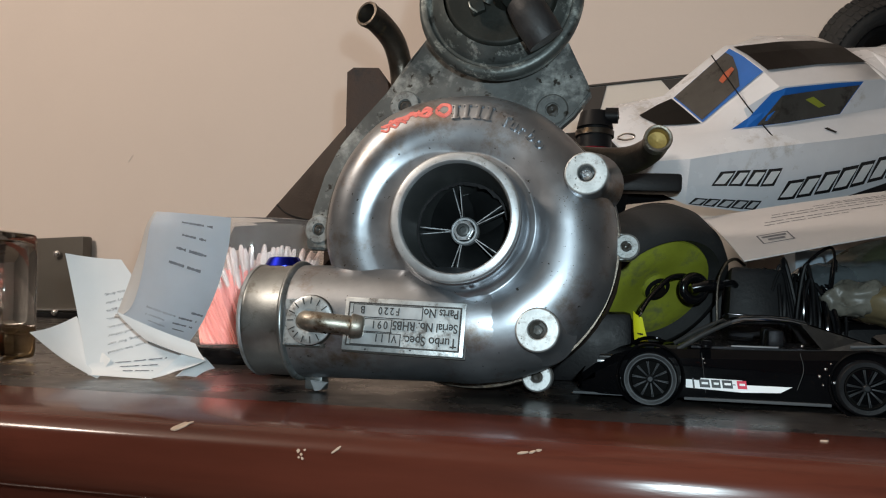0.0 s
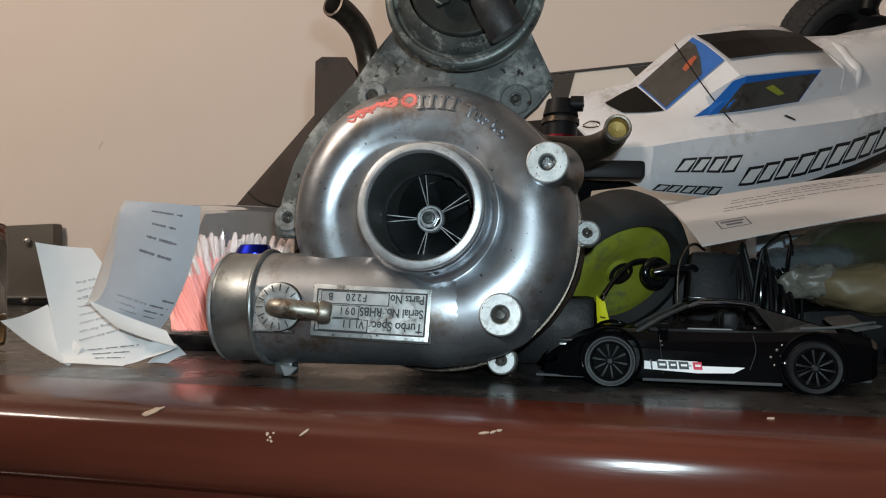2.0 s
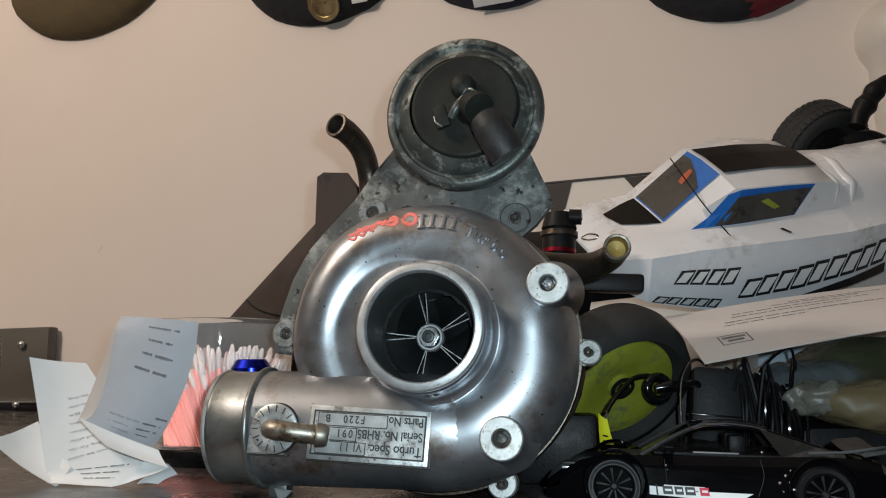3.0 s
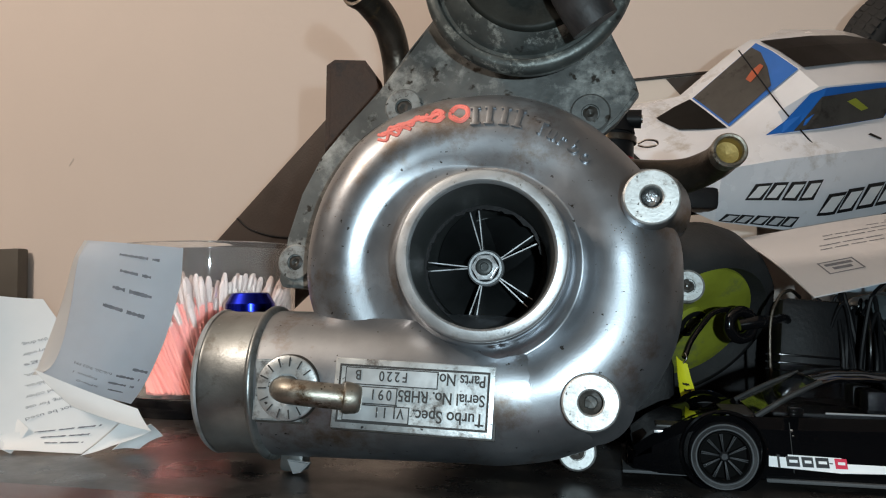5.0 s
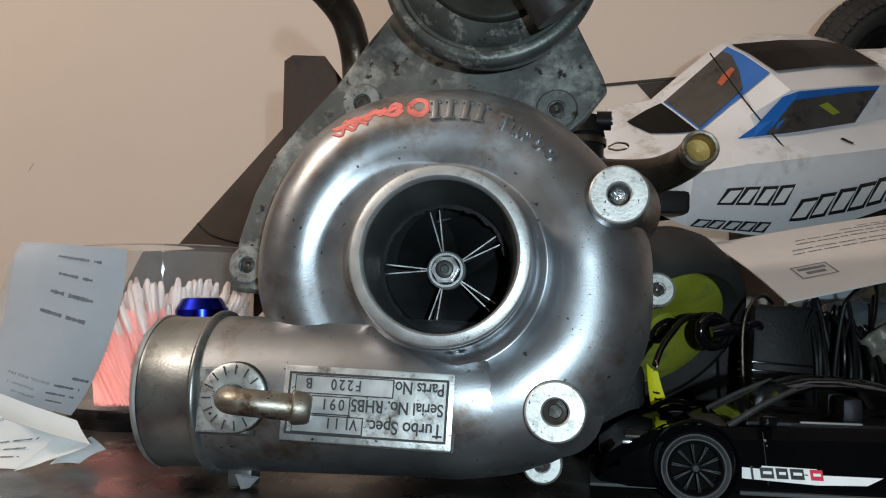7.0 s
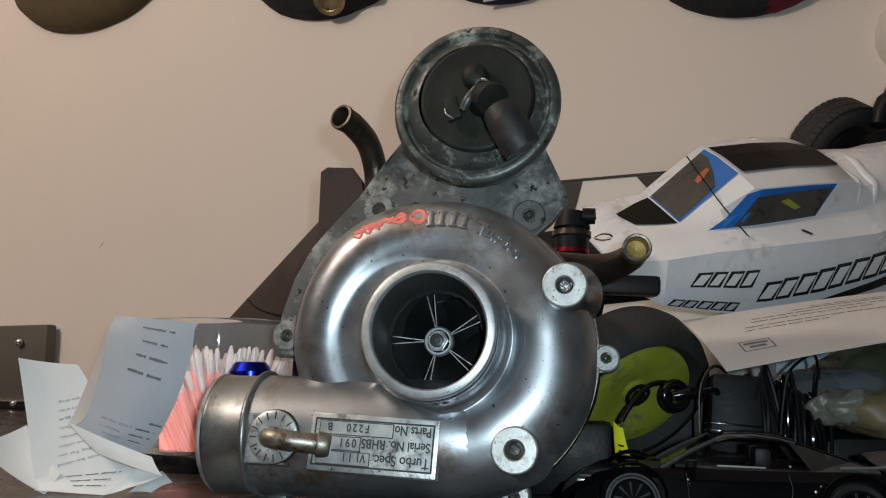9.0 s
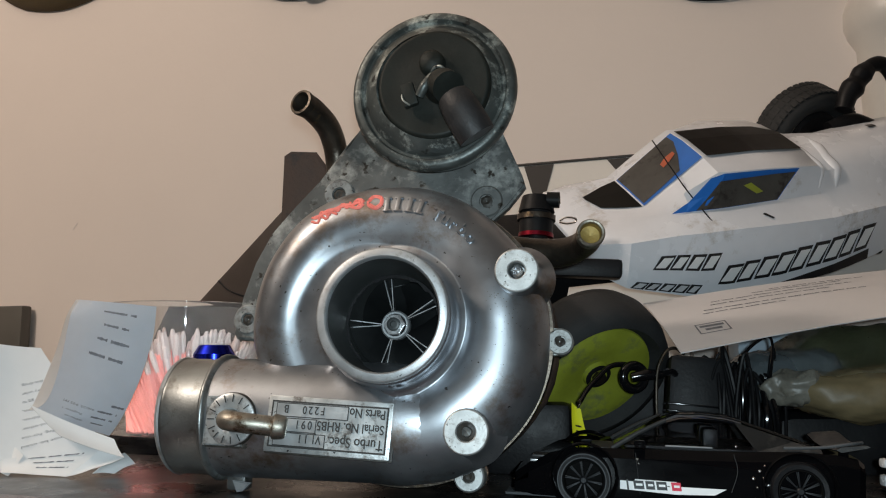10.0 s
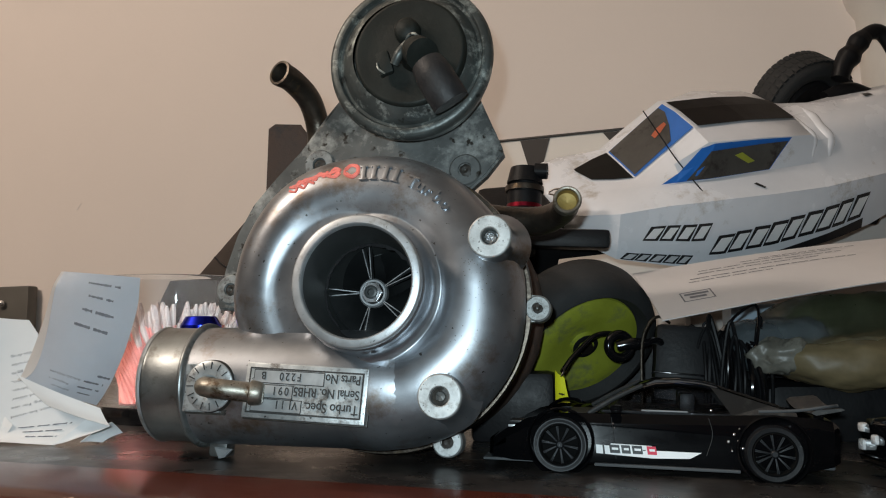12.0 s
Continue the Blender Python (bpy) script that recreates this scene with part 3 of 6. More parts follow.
part("field", bm, PLATE, plate, smooth=0)
for x0, x1, y0, y1, m in ((-0.0245, 0.0085, 0.0036, 0.0090, PLATE_SMOOTH), (-0.0245, -0.0058, -0.0030, 0.0024, PLATE_SMOOTH), (-0.0245, -0.0010, -0.0092, -0.0040, PLATE_SMOOTH)):
    part("number_frame", slab([(x0 - 0.0004, y0 - 0.0004), (x1 + 0.0004, y0 - 0.0004), (x1 + 0.0004, y1 + 0.0004), (x0 - 0.0004, y1 + 0.0004)], 0.0012, 0.00145), PLATE_DARK, plate, smooth=0)
    part("number_field", slab([(x0, y0), (x1, y0), (x1, y1), (x0, y1)], 0.0012, 0.0016), m, plate, smooth=0)
FLIP = Matrix.Rotation(math.pi, 4, "Z")
for text, x, y, size, wide in (("Parts No.", 0.0259, 0.0088, 0.0058, 0.78), ("Serial No. RHB5", 0.0259, 0.0022, 0.0058, 0.80), ("Turbo Spec.", 0.0259, -0.0042, 0.0060, 0.86)):
    t = Matrix.Translation((x, y, 0.0017)) @ FLIP @ Matrix.Diagonal((wide, 1, 1, 1))
    writing("lettering", text, size, t, PLATE_DARK, plate, bold=0.00006)
for text, x, y, size in (("F220  B", -0.002, 0.0083, 0.0050), ("091", -0.0072, 0.0018, 0.0052), ("VJ11", -0.0024, -0.0043, 0.0052)):
    for i, ch in enumerate(text):
        if ch != " ":
            writing("numeral", ch, size, Matrix.Translation((x - i * size * 0.56, y, 0.0018)) @ FLIP @ Matrix.Diagonal((0.8, 1, 1, 1)), PLATE_DARK, plate, bold=0.00004)
# dark grime round the plate's foot, contact shade included in its colour
part("dark_foot", box((0.0594, 0.0264, 0.0012), (0, 0, -0.0030), 0.0005), SHADE_GRIME, plate)


# bosses and lugs with their bolts
def boss(u, v, w0, w1, r, hole, bolt):
    b = part("boss", lathe([(r + 0.006, w0), (r + 0.0022, w0 + 0.006), (r + 0.0002, w0 + 0.011), (r, w1 - 0.0012)], 40, at=(u, v)), ALU, turbo)
    part("boss_face", lathe([(r, w1 - 0.0013), (r - 0.0003, w1 - 0.0003), (r - 0.0008, w1), (hole + 0.0005, w1), (hole, w1 - 0.0005), (hole * 0.97, w1 - 0.012), (0, w1 - 0.012)], 40, at=(u, v)), BOSS_FACE, b, "bright machined face with a threaded hole", smooth=22)
    if bolt:
        part("stud", jitter(lathe([(hole * 0.80, w1 - 0.012), (hole * 0.78, w1 - 0.0025), (hole * 0.5, w1 - 0.0014), (hole * 0.3, w1 - 0.0026), (0, w1 - 0.0026)], 14, at=(u, v)), 0.0005, 700), BLADE_EDGE, b, "bright broken stud", smooth=0)
    else:
        part("plug", jitter(lathe([(hole, w1 - 0.0042), (hole * 0.6, w1 - 0.0036), (hole * 0.45, w1 - 0.0040)], 20, at=(u, v)), 0.0004, 900), SHADE_GRIME, b)
        part("plug_core", jitter(lathe([(hole * 0.62, w1 - 0.0044), (hole * 0.48, w1 - 0.0024), (0, w1 - 0.0020)], 12, at=(u, v)), 0.0007, 800), CORRODED, b, "corroded broken bolt end", smooth=0)


boss(0.0617, 0.0206, 0.024, 0.0508, 0.0100, 0.0038, True)
boss(0.0395, -0.0498, 0.030, 0.0506, 0.0101, 0.0042, False)


def lug(u, v, r, w, bright, bolt=True, ear=None):
    m = {1: BOSS_FACE, 0: LUG_FACE, -1: CORRODED}[bright]
    b = part("lug", lathe([(r, w - 0.010), (r, w - 0.0008), (r - 0.0008, w), (r * 0.45, w), (r * 0.42, w - 0.0012), (0, w - 0.0012)], 32, at=(u, v)), m, turbo, "bolt lug")
    if bolt:
        part("bolt_hole", jitter(lathe([(r * 0.40, w - 0.0010), (r * 0.22, w - 0.0004), (0, w - 0.0012)], 12, at=(u, v)), 0.0005, 900), SHADE_GRIME, b, smooth=30)


lug(0.0780, -0.0062, 0.0066, 0.0005, 0)
lug(0.0333, -0.0713, 0.0076, 0.0020, 1)
lug(-0.0862, 0.0064, 0.0080, 0.0008, 0)
lug(-0.0385, 0.0735, 0.0085, 0.0006, 0)
lug(0.0414, 0.0667, 0.0085, 0.0004, -1)
bm = slab([(0.068, -0.0132), (0.0778, -0.0126), (0.0815, -0.0112), (0.0838, -0.0084), (0.0842, -0.0052), (0.0826, -0.0020), (0.078, 0.0004), (0.068, 0.0010)], -0.009, -0.0005, 0.0008)
part("lug_ear", bm, LUG_FACE, turbo)

# back plate and the actuator's bracket
part("back_plate", lathe([(0.0, -0.012), (0.068, -0.012), (0.0738, -0.010), (0.0747, -0.003), (0.0740, 0.0), (0.060, 0.001)], 72, at=(0.001, -0.0035)), STEEL_DARK, turbo)
OUTLINE = [(-0.0160, 0.1215), (-0.0262, 0.1128), (-0.0360, 0.1000), (-0.0500, 0.0820), (-0.0640, 0.0672), (-0.0760, 0.0532), (-0.0845, 0.0370), (-0.0905, 0.0180), (-0.0940, -0.0010), (-0.0925, -0.0040), (-0.0800, -0.0052),
           (-0.0760, -0.0020), (-0.0600, 0.0000), (-0.0200, 0.0300), (0.0200, 0.0400), (0.0440, 0.0560), (0.0525, 0.0632), (0.0615, 0.0745), (0.0600, 0.0800), (0.0495, 0.1045), (0.0400, 0.1200), (0.0200, 0.1300)]
bm = slab(OUTLINE, -0.0085, -0.0006, 0.0012)
bracket = part("bracket", bm, CORRODED, turbo, "corroded cast bracket behind the scroll")
# actuator canister
CC = (0.0180, 0.1182)
can = part("actuator_can", lathe([(0.0, 0.004), (0.030, 0.006), (0.0385, 0.012), (0.0395, 0.0200), (0.0418, 0.0225), (0.0424, 0.0255), (0.0416, 0.0285), (0.0400, 0.0298), (0.0376, 0.0296), (0.0366, 0.0276), (0.0352, 0.0276), (0.0338, 0.0298), (0.0322, 0.0320), (0.0304, 0.0338), (0.0288, 0.0352), (0.0274, 0.0362)], 64, at=CC),
           CAN_RIM, turbo, "corroded plated actuator canister", smooth=50)
part("can_face", lathe([(0.0285, 0.0330), (0.0282, 0.0362), (0.0272, 0.0374), (0.0262, 0.0376), (0.0240, 0.0370), (0.0150, 0.0384), (0.0, 0.0388)], 56, at=(0.0200, 0.1176)), CAN_FACE, can, "dull black canister face")
part("dome", lathe([(0.0066, 0.040), (0.0060, 0.0440), (0.0042, 0.0458), (0.0, 0.0462)], 28, at=(0.0200, 0.1262)), CAN_FACE, can)
part("port_body", tube([(0.0235, 0.1130, 0.039), (0.0265, 0.1125, 0.0480), (0.0305, 0.1080, 0.0530)], [0.0074, 0.0072, 0.0080], 20), CAN_FACE, can)
part("hose", tube([(0.0330, 0.1030, 0.0525), (0.0365, 0.0970, 0.0530), (0.0405, 0.0900, 0.0520), (0.0440, 0.0842, 0.0505)], [0.0080, 0.0090, 0.0092, 0.0090], 26), RUBBER, can, "short black rubber hose stub")
part("port_clip", tube([(0.0200, 0.1178, 0.0460), (0.0228, 0.1200, 0.0495), (0.0262, 0.1198, 0.0512), (0.0292, 0.1172, 0.0512)], [0.0005, 0.0007, 0.0007, 0.0005], 10), CAN_RIM, can)
part("port_rod", tube([(0.0150, 0.1075, 0.0460), (0.0180, 0.1120, 0.0480), (0.0215, 0.1172, 0.0470)], [0.0022, 0.0024, 0.0020], 12), CAN_RIM, can)
part("port_tab", jitter(box((0.0070, 0.0120, 0.0035), (0, 0, 0), 0.0012, m=pose(0.0090, 0.1100, 0.0425, 0, 0, 15)), 0.0008, 200), CAN_FACE, can)
part("tab_edge", tube([(0.0058, 0.1095, 0.0440), (0.0068, 0.1062, 0.0448), (0.0102, 0.1036, 0.0448)], 0.0005, 8), CAN_RIM, can)

# oil and water pipes
part("oil_pipe", tube([(-0.0440, 0.060, -0.016), (-0.0445, 0.085, -0.0150), (-0.0452, 0.1010, -0.0120), (-0.0468, 0.1120, -0.0020), (-0.0510, 0.1175, 0.0110), (-0.0545, 0.1188, 0.0200)], 0.0066, 20, 8, caps=False), STEEL_DARK, turbo, "bent dark steel pipe stub")
o = part("pipe_mouth", lathe([(0.0067, -0.003), (0.0071, 0.0000), (0.0069, 0.0012), (0.0056, 0.0014), (0.0052, 0.0005), (0.0050, -0.010), (0.0, -0.010)], 28), STEEL_DARK, turbo)
o.matrix_local = Matrix.Translation((-0.0545, 0.1188, 0.0200)) @ Vector((-0.0035, 0.0013, 0.0090)).normalized().to_track_quat("Z", "Y").to_matrix().to_4x4()
part("water_pipe", tube([(0.0450, 0.0470, -0.0300), (0.0640, 0.0440, -0.0270), (0.0800, 0.0430, -0.0210), (0.0905, 0.0445, -0.0080), (0.0940, 0.0453, 0.0090)], [0.0085, 0.0082, 0.0076, 0.0068, 0.0066], 22, 8, caps=False), STEEL_DARK, turbo, "dark curved pipe stub")
o = part("pipe_mouth", lathe([(0.0066, -0.004), (0.0070, 0.0), (0.0070, 0.0026), (0.0064, 0.0032), (0.0055, 0.0030), (0.0050, 0.0015)], 32), BRASS, turbo, "brass-plated pipe rim")
MOUTH = Matrix.Translation((0.0940, 0.0453, 0.0095)) @ Vector((0.0012, 0.0006, 0.0090)).normalized().to_track_quat("Z", "Y").to_matrix().to_4x4()
o.matrix_local = MOUTH
o = part("pipe_inside", lathe([(0.0051, 0.002), (0.0048, -0.002), (0.0, -0.003)], 28), BRASS_DARK, turbo)
o.matrix_local = MOUTH

# hot side behind
part("bearing_housing", lathe([(0.040, -0.012), (0.036, -0.030), (0.034, -0.050), (0.045, -0.060)], 40), RUST, turbo)
bm = bmesh.new()
rings = []
for a in np.linspace(0, 360, 41)[:-1]:
    rings.append([bm.verts.new(((0.046 + 0.028 * math.cos(b)) * math.cos(radians(a)), (0.046 + 0.028 * math.cos(b)) * math.sin(radians(a)), -0.085 + 0.028 * math.sin(b))) for b in np.linspace(0, math.tau, 17)[:-1]])
ring_faces(bm, rings + [rings[0]])
part("turbine_housing", jitter(bm, 0.0008, 60), RUST, turbo, "rusty brown cast-iron turbine housing")
TI = TM.inverted()
bm = slab([(-0.0665, 0.085), (-0.0640, 0.1895), (-0.0600, 0.1925), (-0.0445, 0.1925), (-0.0365, 0.1815), (-0.030, 0.1600), (-0.020, 0.085)], -0.015, 0.015, 0.0022)
bm.transform(TI @ axes((0.0, 0.515, 0.0), (1, 0.1, 0), (0, 0, 1), (0.1, -1, 0)))
part("turbine_flange", bm, RUST, turbo, "rusty brown cast-iron flange")

# cast lettering over the scroll: plain bars for the maker's mark, the word beside it
def on_scroll(a, r, lift=0.0):
    """The place on the scroll's front at that angle and radius, and its outward direction."""
    rt, wc = interp(SECT, a), interp(MID, a)
    rc = interp(OUTER, a) - rt
    k = max(-1, min(1, (r - rc) / rt))
    c, s, b = math.cos(radians(a)), math.sin(radians(a)), math.acos(k)
    n = Vector((math.cos(b) * c, math.cos(b) * s, math.sin(b)))
    return Vector((rc * c, rc * s, wc)) + n * (rt + lift), n


def scroll_pose(a, r, lift=0.0):
    p, n = on_scroll(a, r, lift)
    x = Vector((math.sin(radians(a)), -math.cos(radians(a)), 0))
    x = (x - n * x.dot(n)).normalized()
    return axes(p, x, n.cross(x), n)


for a in (91.5, 86.0, 80.0, 74.5):
    o = part("cast_bar", box((0.0022, 0.0078, 0.0012), (0, 0, 0), 0.0003), ALU, turbo)
    o.matrix_local = scroll_pose(a, 0.0565, 0.0002)
    for dy in (-0.0036, 0.0036):
        q = part("cast_bar", box((0.0040, 0.0011, 0.0011), (0, dy, 0), 0.0003), ALU, turbo)
        q.matrix_local = scroll_pose(a, 0.0565, 0.0002)
for ch, a in zip("Turbo", (66, 60.5, 55.5, 50, 44.5)):
    writing("cast_letter", ch, 0.0085, scroll_pose(a, 0.0555, 0.0001) @ Matrix.Translation((-0.002, -0.003, 0)), ALU, turbo, 0.0010, bold=0.00014)

# red paint-pen scribble
def scribble(rows):
    line = [on_scroll(a, r, -0.00025)[0] for a, r in rows]
    part("paint_mark", tube(line, 0.00080, 6, 5), RED_PAINT, turbo, "red paint-pen mark")


scribble([(128, 0.066), (126, 0.0635), (123, 0.0655), (121, 0.061), (118.5, 0.0635), (116, 0.0605), (113.5, 0.0635), (111.5, 0.060), (109.5, 0.0625)])
scribble([(125, 0.064), (120, 0.0625), (115, 0.062), (110, 0.061), (105, 0.0605)])
scribble([(109, 0.059), (107, 0.0625), (104.5, 0.0615), (105, 0.0580), (108, 0.0585)])
scribble([(101, 0.0605), (98.5, 0.0625), (95.0, 0.061), (94.5, 0.0570), (97.5, 0.0550), (101, 0.0575), (101.2, 0.0600)])
scribble([(122, 0.0645), (117, 0.0628), (112, 0.0630)])
scribble([(129, 0.0640), (127, 0.0610), (124.5, 0.0630), (122.5, 0.0600), (119.5, 0.0618), (117, 0.0590)])
scribble([(108.5, 0.0600), (106, 0.0630), (103.5, 0.0605), (106.5, 0.0585)])
scribble([(100.6, 0.0595), (98.2, 0.0617), (95.3, 0.0603), (95.0, 0.0575), (97.6, 0.0558), (100.4, 0.0580)])
scribble([(127, 0.0652), (123.5, 0.0638), (120, 0.0642), (116.5, 0.0618), (112.5, 0.0625), (108, 0.0605), (104, 0.0622)])
scribble([(103.5, 0.0590), (106, 0.0575), (109, 0.0590), (111, 0.0612)])


# small corrosion pits in the polished casting
def pits(name, spots, count, seed):
    rnd, bm = random.Random(seed), bmesh.new()
    for k in range(count):
        a0, r0, da, dr = spots[k % len(spots)]
        p, n = on_scroll(a0 + rnd.gauss(0, da), r0 + rnd.gauss(0, dr), 0.00005)
        x = n.orthogonal().normalized()
        y, r, n_side = n.cross(x), rnd.uniform(0.00008, 0.00028), 6
        bm.faces.new([bm.verts.new(p + n * 0.00006 + (x * math.cos(q) * rnd.uniform(0.6, 1.5) + y * math.sin(q) * rnd.uniform(0.6, 1.3)) * r) for q in [i * math.tau / n_side for i in range(n_side)]])
    tagged(part(name, bm, PIT, turbo, smooth=0), "small brown corrosion pits", kind="stuff")


pits("pits", [(4, 0.058, 4, 0.0022), (10, 0.052, 2.5, 0.0016), (140, 0.068, 9, 0.0012), (-20, 0.055, 14, 0.006), (168, 0.066, 6, 0.003), (196, 0.050, 5, 0.003)], 100, 3)


# ---- flat sheets and things made from them ----
def sheet_point(c, u, v, bulge):
    """A place on a bent sheet with corners c (top left, top right, bottom right, bottom left)."""
    a, b, d, e = c
    p = (a * (1 - u) + b * u) * (1 - v) + (e * (1 - u) + d * u) * v
    n = (b - a).cross(e - a).normalized()
    return p + n * (bulge[0] * math.sin(math.pi * u) + bulge[1] * math.sin(math.pi * v) + bulge[2] * math.sin(2 * math.pi * u) * math.sin(math.pi * v)), n


def sheet(c, bulge=(0, 0, 0), thick=0.0003, nu=14, nv=14, rough=0.0006):
    c = [Vector(p) for p in c]
    bm, rows = bmesh.new(), []
    for side in (0, 1):
        rows.append([])
        for j in range(nv + 1):
            rows[-1].append([])
            for i in range(nu + 1):
                p, n = sheet_point(c, i / nu, j / nv, bulge)
                p = p + n * (noise.noise(p * 55) * rough + thick * (side - 0.5))
                rows[-1][-1].append(bm.verts.new(p))
    for side in (0, 1):
        for j in range(nv):
            for i in range(nu):
                r = rows[side]
                bm.faces.new((r[j][i], r[j][i + 1], r[j + 1][i + 1], r[j + 1][i]))
    rim = lambda r: [r[0][i] for i in range(nu)] + [r[j][nu] for j in range(nv)] + [r[nv][i] for i in range(nu, 0, -1)] + [r[j][0] for j in range(nv, 0, -1)]
    a, b = rim(rows[0]), rim(rows[1])
    for i in range(len(a)):
        bm.faces.new((a[i], a[(i + 1) % len(a)], b[(i + 1) % len(a)], b[i]))
    return bm


def print_line(parent, c, bulge, u0, u1, v, high, side, seed, gap=0.25, material=None, rough=0.0006, slope=0.0):
    """One line of printing that cannot be read: short bars that follow the sheet."""
    rnd, bm = random.Random(seed), bmesh.new()
    surface = c if callable(c) else functools.partial(sheet_point, [Vector(p) for p in c], bulge=bulge)
    wide, rough = (surface(1, 0)[0] - surface(0, 0)[0]).length, 0.0 if callable(c) else rough

    def at(u, v2):
        q, n = surface(u, v2)
        return bm.verts.new(q + n * (noise.noise(q * 55) * rough + side * 0.0005))

    u = u0
    if gap == 0:
        bm.faces.new((at(u0, v - high / 2), at(u1, v - high / 2), at(u1, v + high / 2), at(u0, v + high / 2)))
    while gap and u < u1 - 0.004:
        letters_left = rnd.randint(5, 12)
        pair, k = None, 0
        while letters_left > 0 and u < u1:
            vv, h = v + slope * (u - u0), high / 2 * rnd.uniform(0.45, 1.05)
            now = (at(u, vv - h), at(u, vv + h))
            if pair:
                bm.faces.new((pair[0], now[0], now[1], pair[1]))
            pair, k = now, k + 1
            u += 0.0006 / wide
            letters_left -= 0.5
        u += 0.0012 / wide
    return part("printed_line", bm, material or INK, parent, smooth=0)


def drawn_in(k):
    """Brings a thing nearer to where one stands, k times as far, and makes it k times as large."""
    return Matrix.Translation((0.015, -0.010, 0.055)) @ Matrix.Scale(k, 4) @ Matrix.Translation((-0.015, 0.010, -0.055))


# crumpled till receipt
receipt = thing("receipt", drawn_in(0.925) @ pose(-0.19, 0.485, 0.0), "crumpled white till receipt with faded printing, standing on the dresser", "receipt")
RI = Matrix.Translation((0.19, -0.485, 0.0))
B = [(-0.2390, 0.497, 0.0780), (-0.2070, 0.505, 0.0740), (-0.1600, 0.4905, 0.0165), (-0.2200, 0.488, 0.0100)]
BB = (0.003, 0.003, 0.0)
B2 = [(-0.2200, 0.4885, 0.0102), (-0.1602, 0.491, 0.0168), (-0.1780, 0.483, 0.0015), (-0.2170, 0.4835, 0.0040)]


def leaf(name, c, bulge, material, rough=0.0006):
    bm = sheet(c, bulge, rough=rough)
    bm.transform(RI)
    return part(name, bm, material, receipt)


def local(c):
    return [RI @ Vector(p) for p in c]


# the tall leaf: a bluish panel with its white edge curled back
EDGE_OUT = spline([(-0.1762, 0.4830, 0.1013), (-0.1845, 0.4910, 0.0932), (-0.1925, 0.4970, 0.0770), (-0.1995, 0.4970, 0.0570), (-0.2030, 0.4920, 0.0420), (-0.2015, 0.4850, 0.0388)], 5)
EDGE_IN = spline([(-0.1735, 0.4770, 0.1013), (-0.1768, 0.4730, 0.0910), (-0.1795, 0.4730, 0.0720), (-0.1835, 0.4740, 0.0545), (-0.1885, 0.4755, 0.0440), (-0.1950, 0.4765, 0.0392)], 5)
EDGE_END = spline([(-0.1290, 0.4760, 0.0972), (-0.1312, 0.4780, 0.0790), (-0.1378, 0.4800, 0.0570), (-0.1455, 0.4815, 0.0410), (-0.1515, 0.4820, 0.0310), (-0.1575, 0.4820, 0.0235)], 5)


def tall_leaf(u, v):
    """A place on the tall leaf and its normal, in the receipt's own space."""
    def at(u, v):
        k = min(v * 25, 24.999)
        i, f = int(k), k - int(k)
        a, b = (e[i] * (1 - f) + e[i + 1] * f for e in (EDGE_IN, EDGE_END))
        p = a * (1 - u) + b * u
        crease = max(0.0, u - (1.35 - 0.95 * v))
        return RI @ (p + Vector((0, -0.0045 * math.sin(math.pi * u) * (1 - 0.5 * v) + 0.012 * crease + 0.0008 * noise.noise(p * 60), 0)))
    p = at(u, v)
    n = (at(min(1, u + 0.02), v) - at(max(0, u - 0.02), v)).cross(at(u, min(1, v + 0.02)) - at(u, max(0, v - 0.02))).normalized()
    return p, n if n.y < 0 else -n


def loft(rows, thick=0.0003):
    bm = bmesh.new()
    ring_faces(bm, [[bm.verts.new(p) for p in row] for row in rows], False)
    bmesh.ops.solidify(bm, geom=bm.faces[:], thickness=thick)
    return bm


fold_a = part("folded_panel", loft([[tall_leaf(u, v)[0] for u in np.linspace(0, 1, 25)] for v in np.linspace(0, 1, 27)]), PAPER_BLUE, receipt, smooth=70)
rows = []
for a, b in zip(EDGE_OUT, EDGE_IN):
    rows.append([RI @ (a * (1 - u) + b * u + Vector((-0.0010, -0.0022, 0)) * math.sin(math.pi * u)) for u in np.linspace(0, 1, 8)])
part("curled_edge", loft(rows), PAPER, receipt, smooth=70)
fold_b = leaf("printed_panel", B, BB, PAPER)
fold_b2 = leaf("printed_panel", B2, (0.0, 0.001, 0), PAPER)
leaf("wing", [(-0.2500, 0.478, 0.0300), (-0.2340, 0.503, 0.0385), (-0.2050, 0.4875, 0.0130), (-0.2110, 0.4835, 0.0018)], (0.003, 0.003, 0), PAPER)
leaf("flap", [(-0.1952, 0.4710, 0.0422), (-0.1496, 0.4760, 0.0229), (-0.1412, 0.4700, 0.0134), (-0.1744, 0.4640, 0.0258)], (0.001, 0.001, 0), PAPER, 0.0)
leaf("flap", [(-0.1558, 0.4740, 0.0178), (-0.1414, 0.4705, 0.0134), (-0.1586, 0.4690, 0.0074), (-0.1722, 0.4680, 0.0035)], (0.001, 0.001, 0), PAPER, 0.0)
leaf("tail", [(-0.1480, 0.489, 0.0140), (-0.1450, 0.499, 0.0065), (-0.1540, 0.491, 0.0020), (-0.1640, 0.484, 0.0030)], (0.001, 0.001, 0), PAPER)


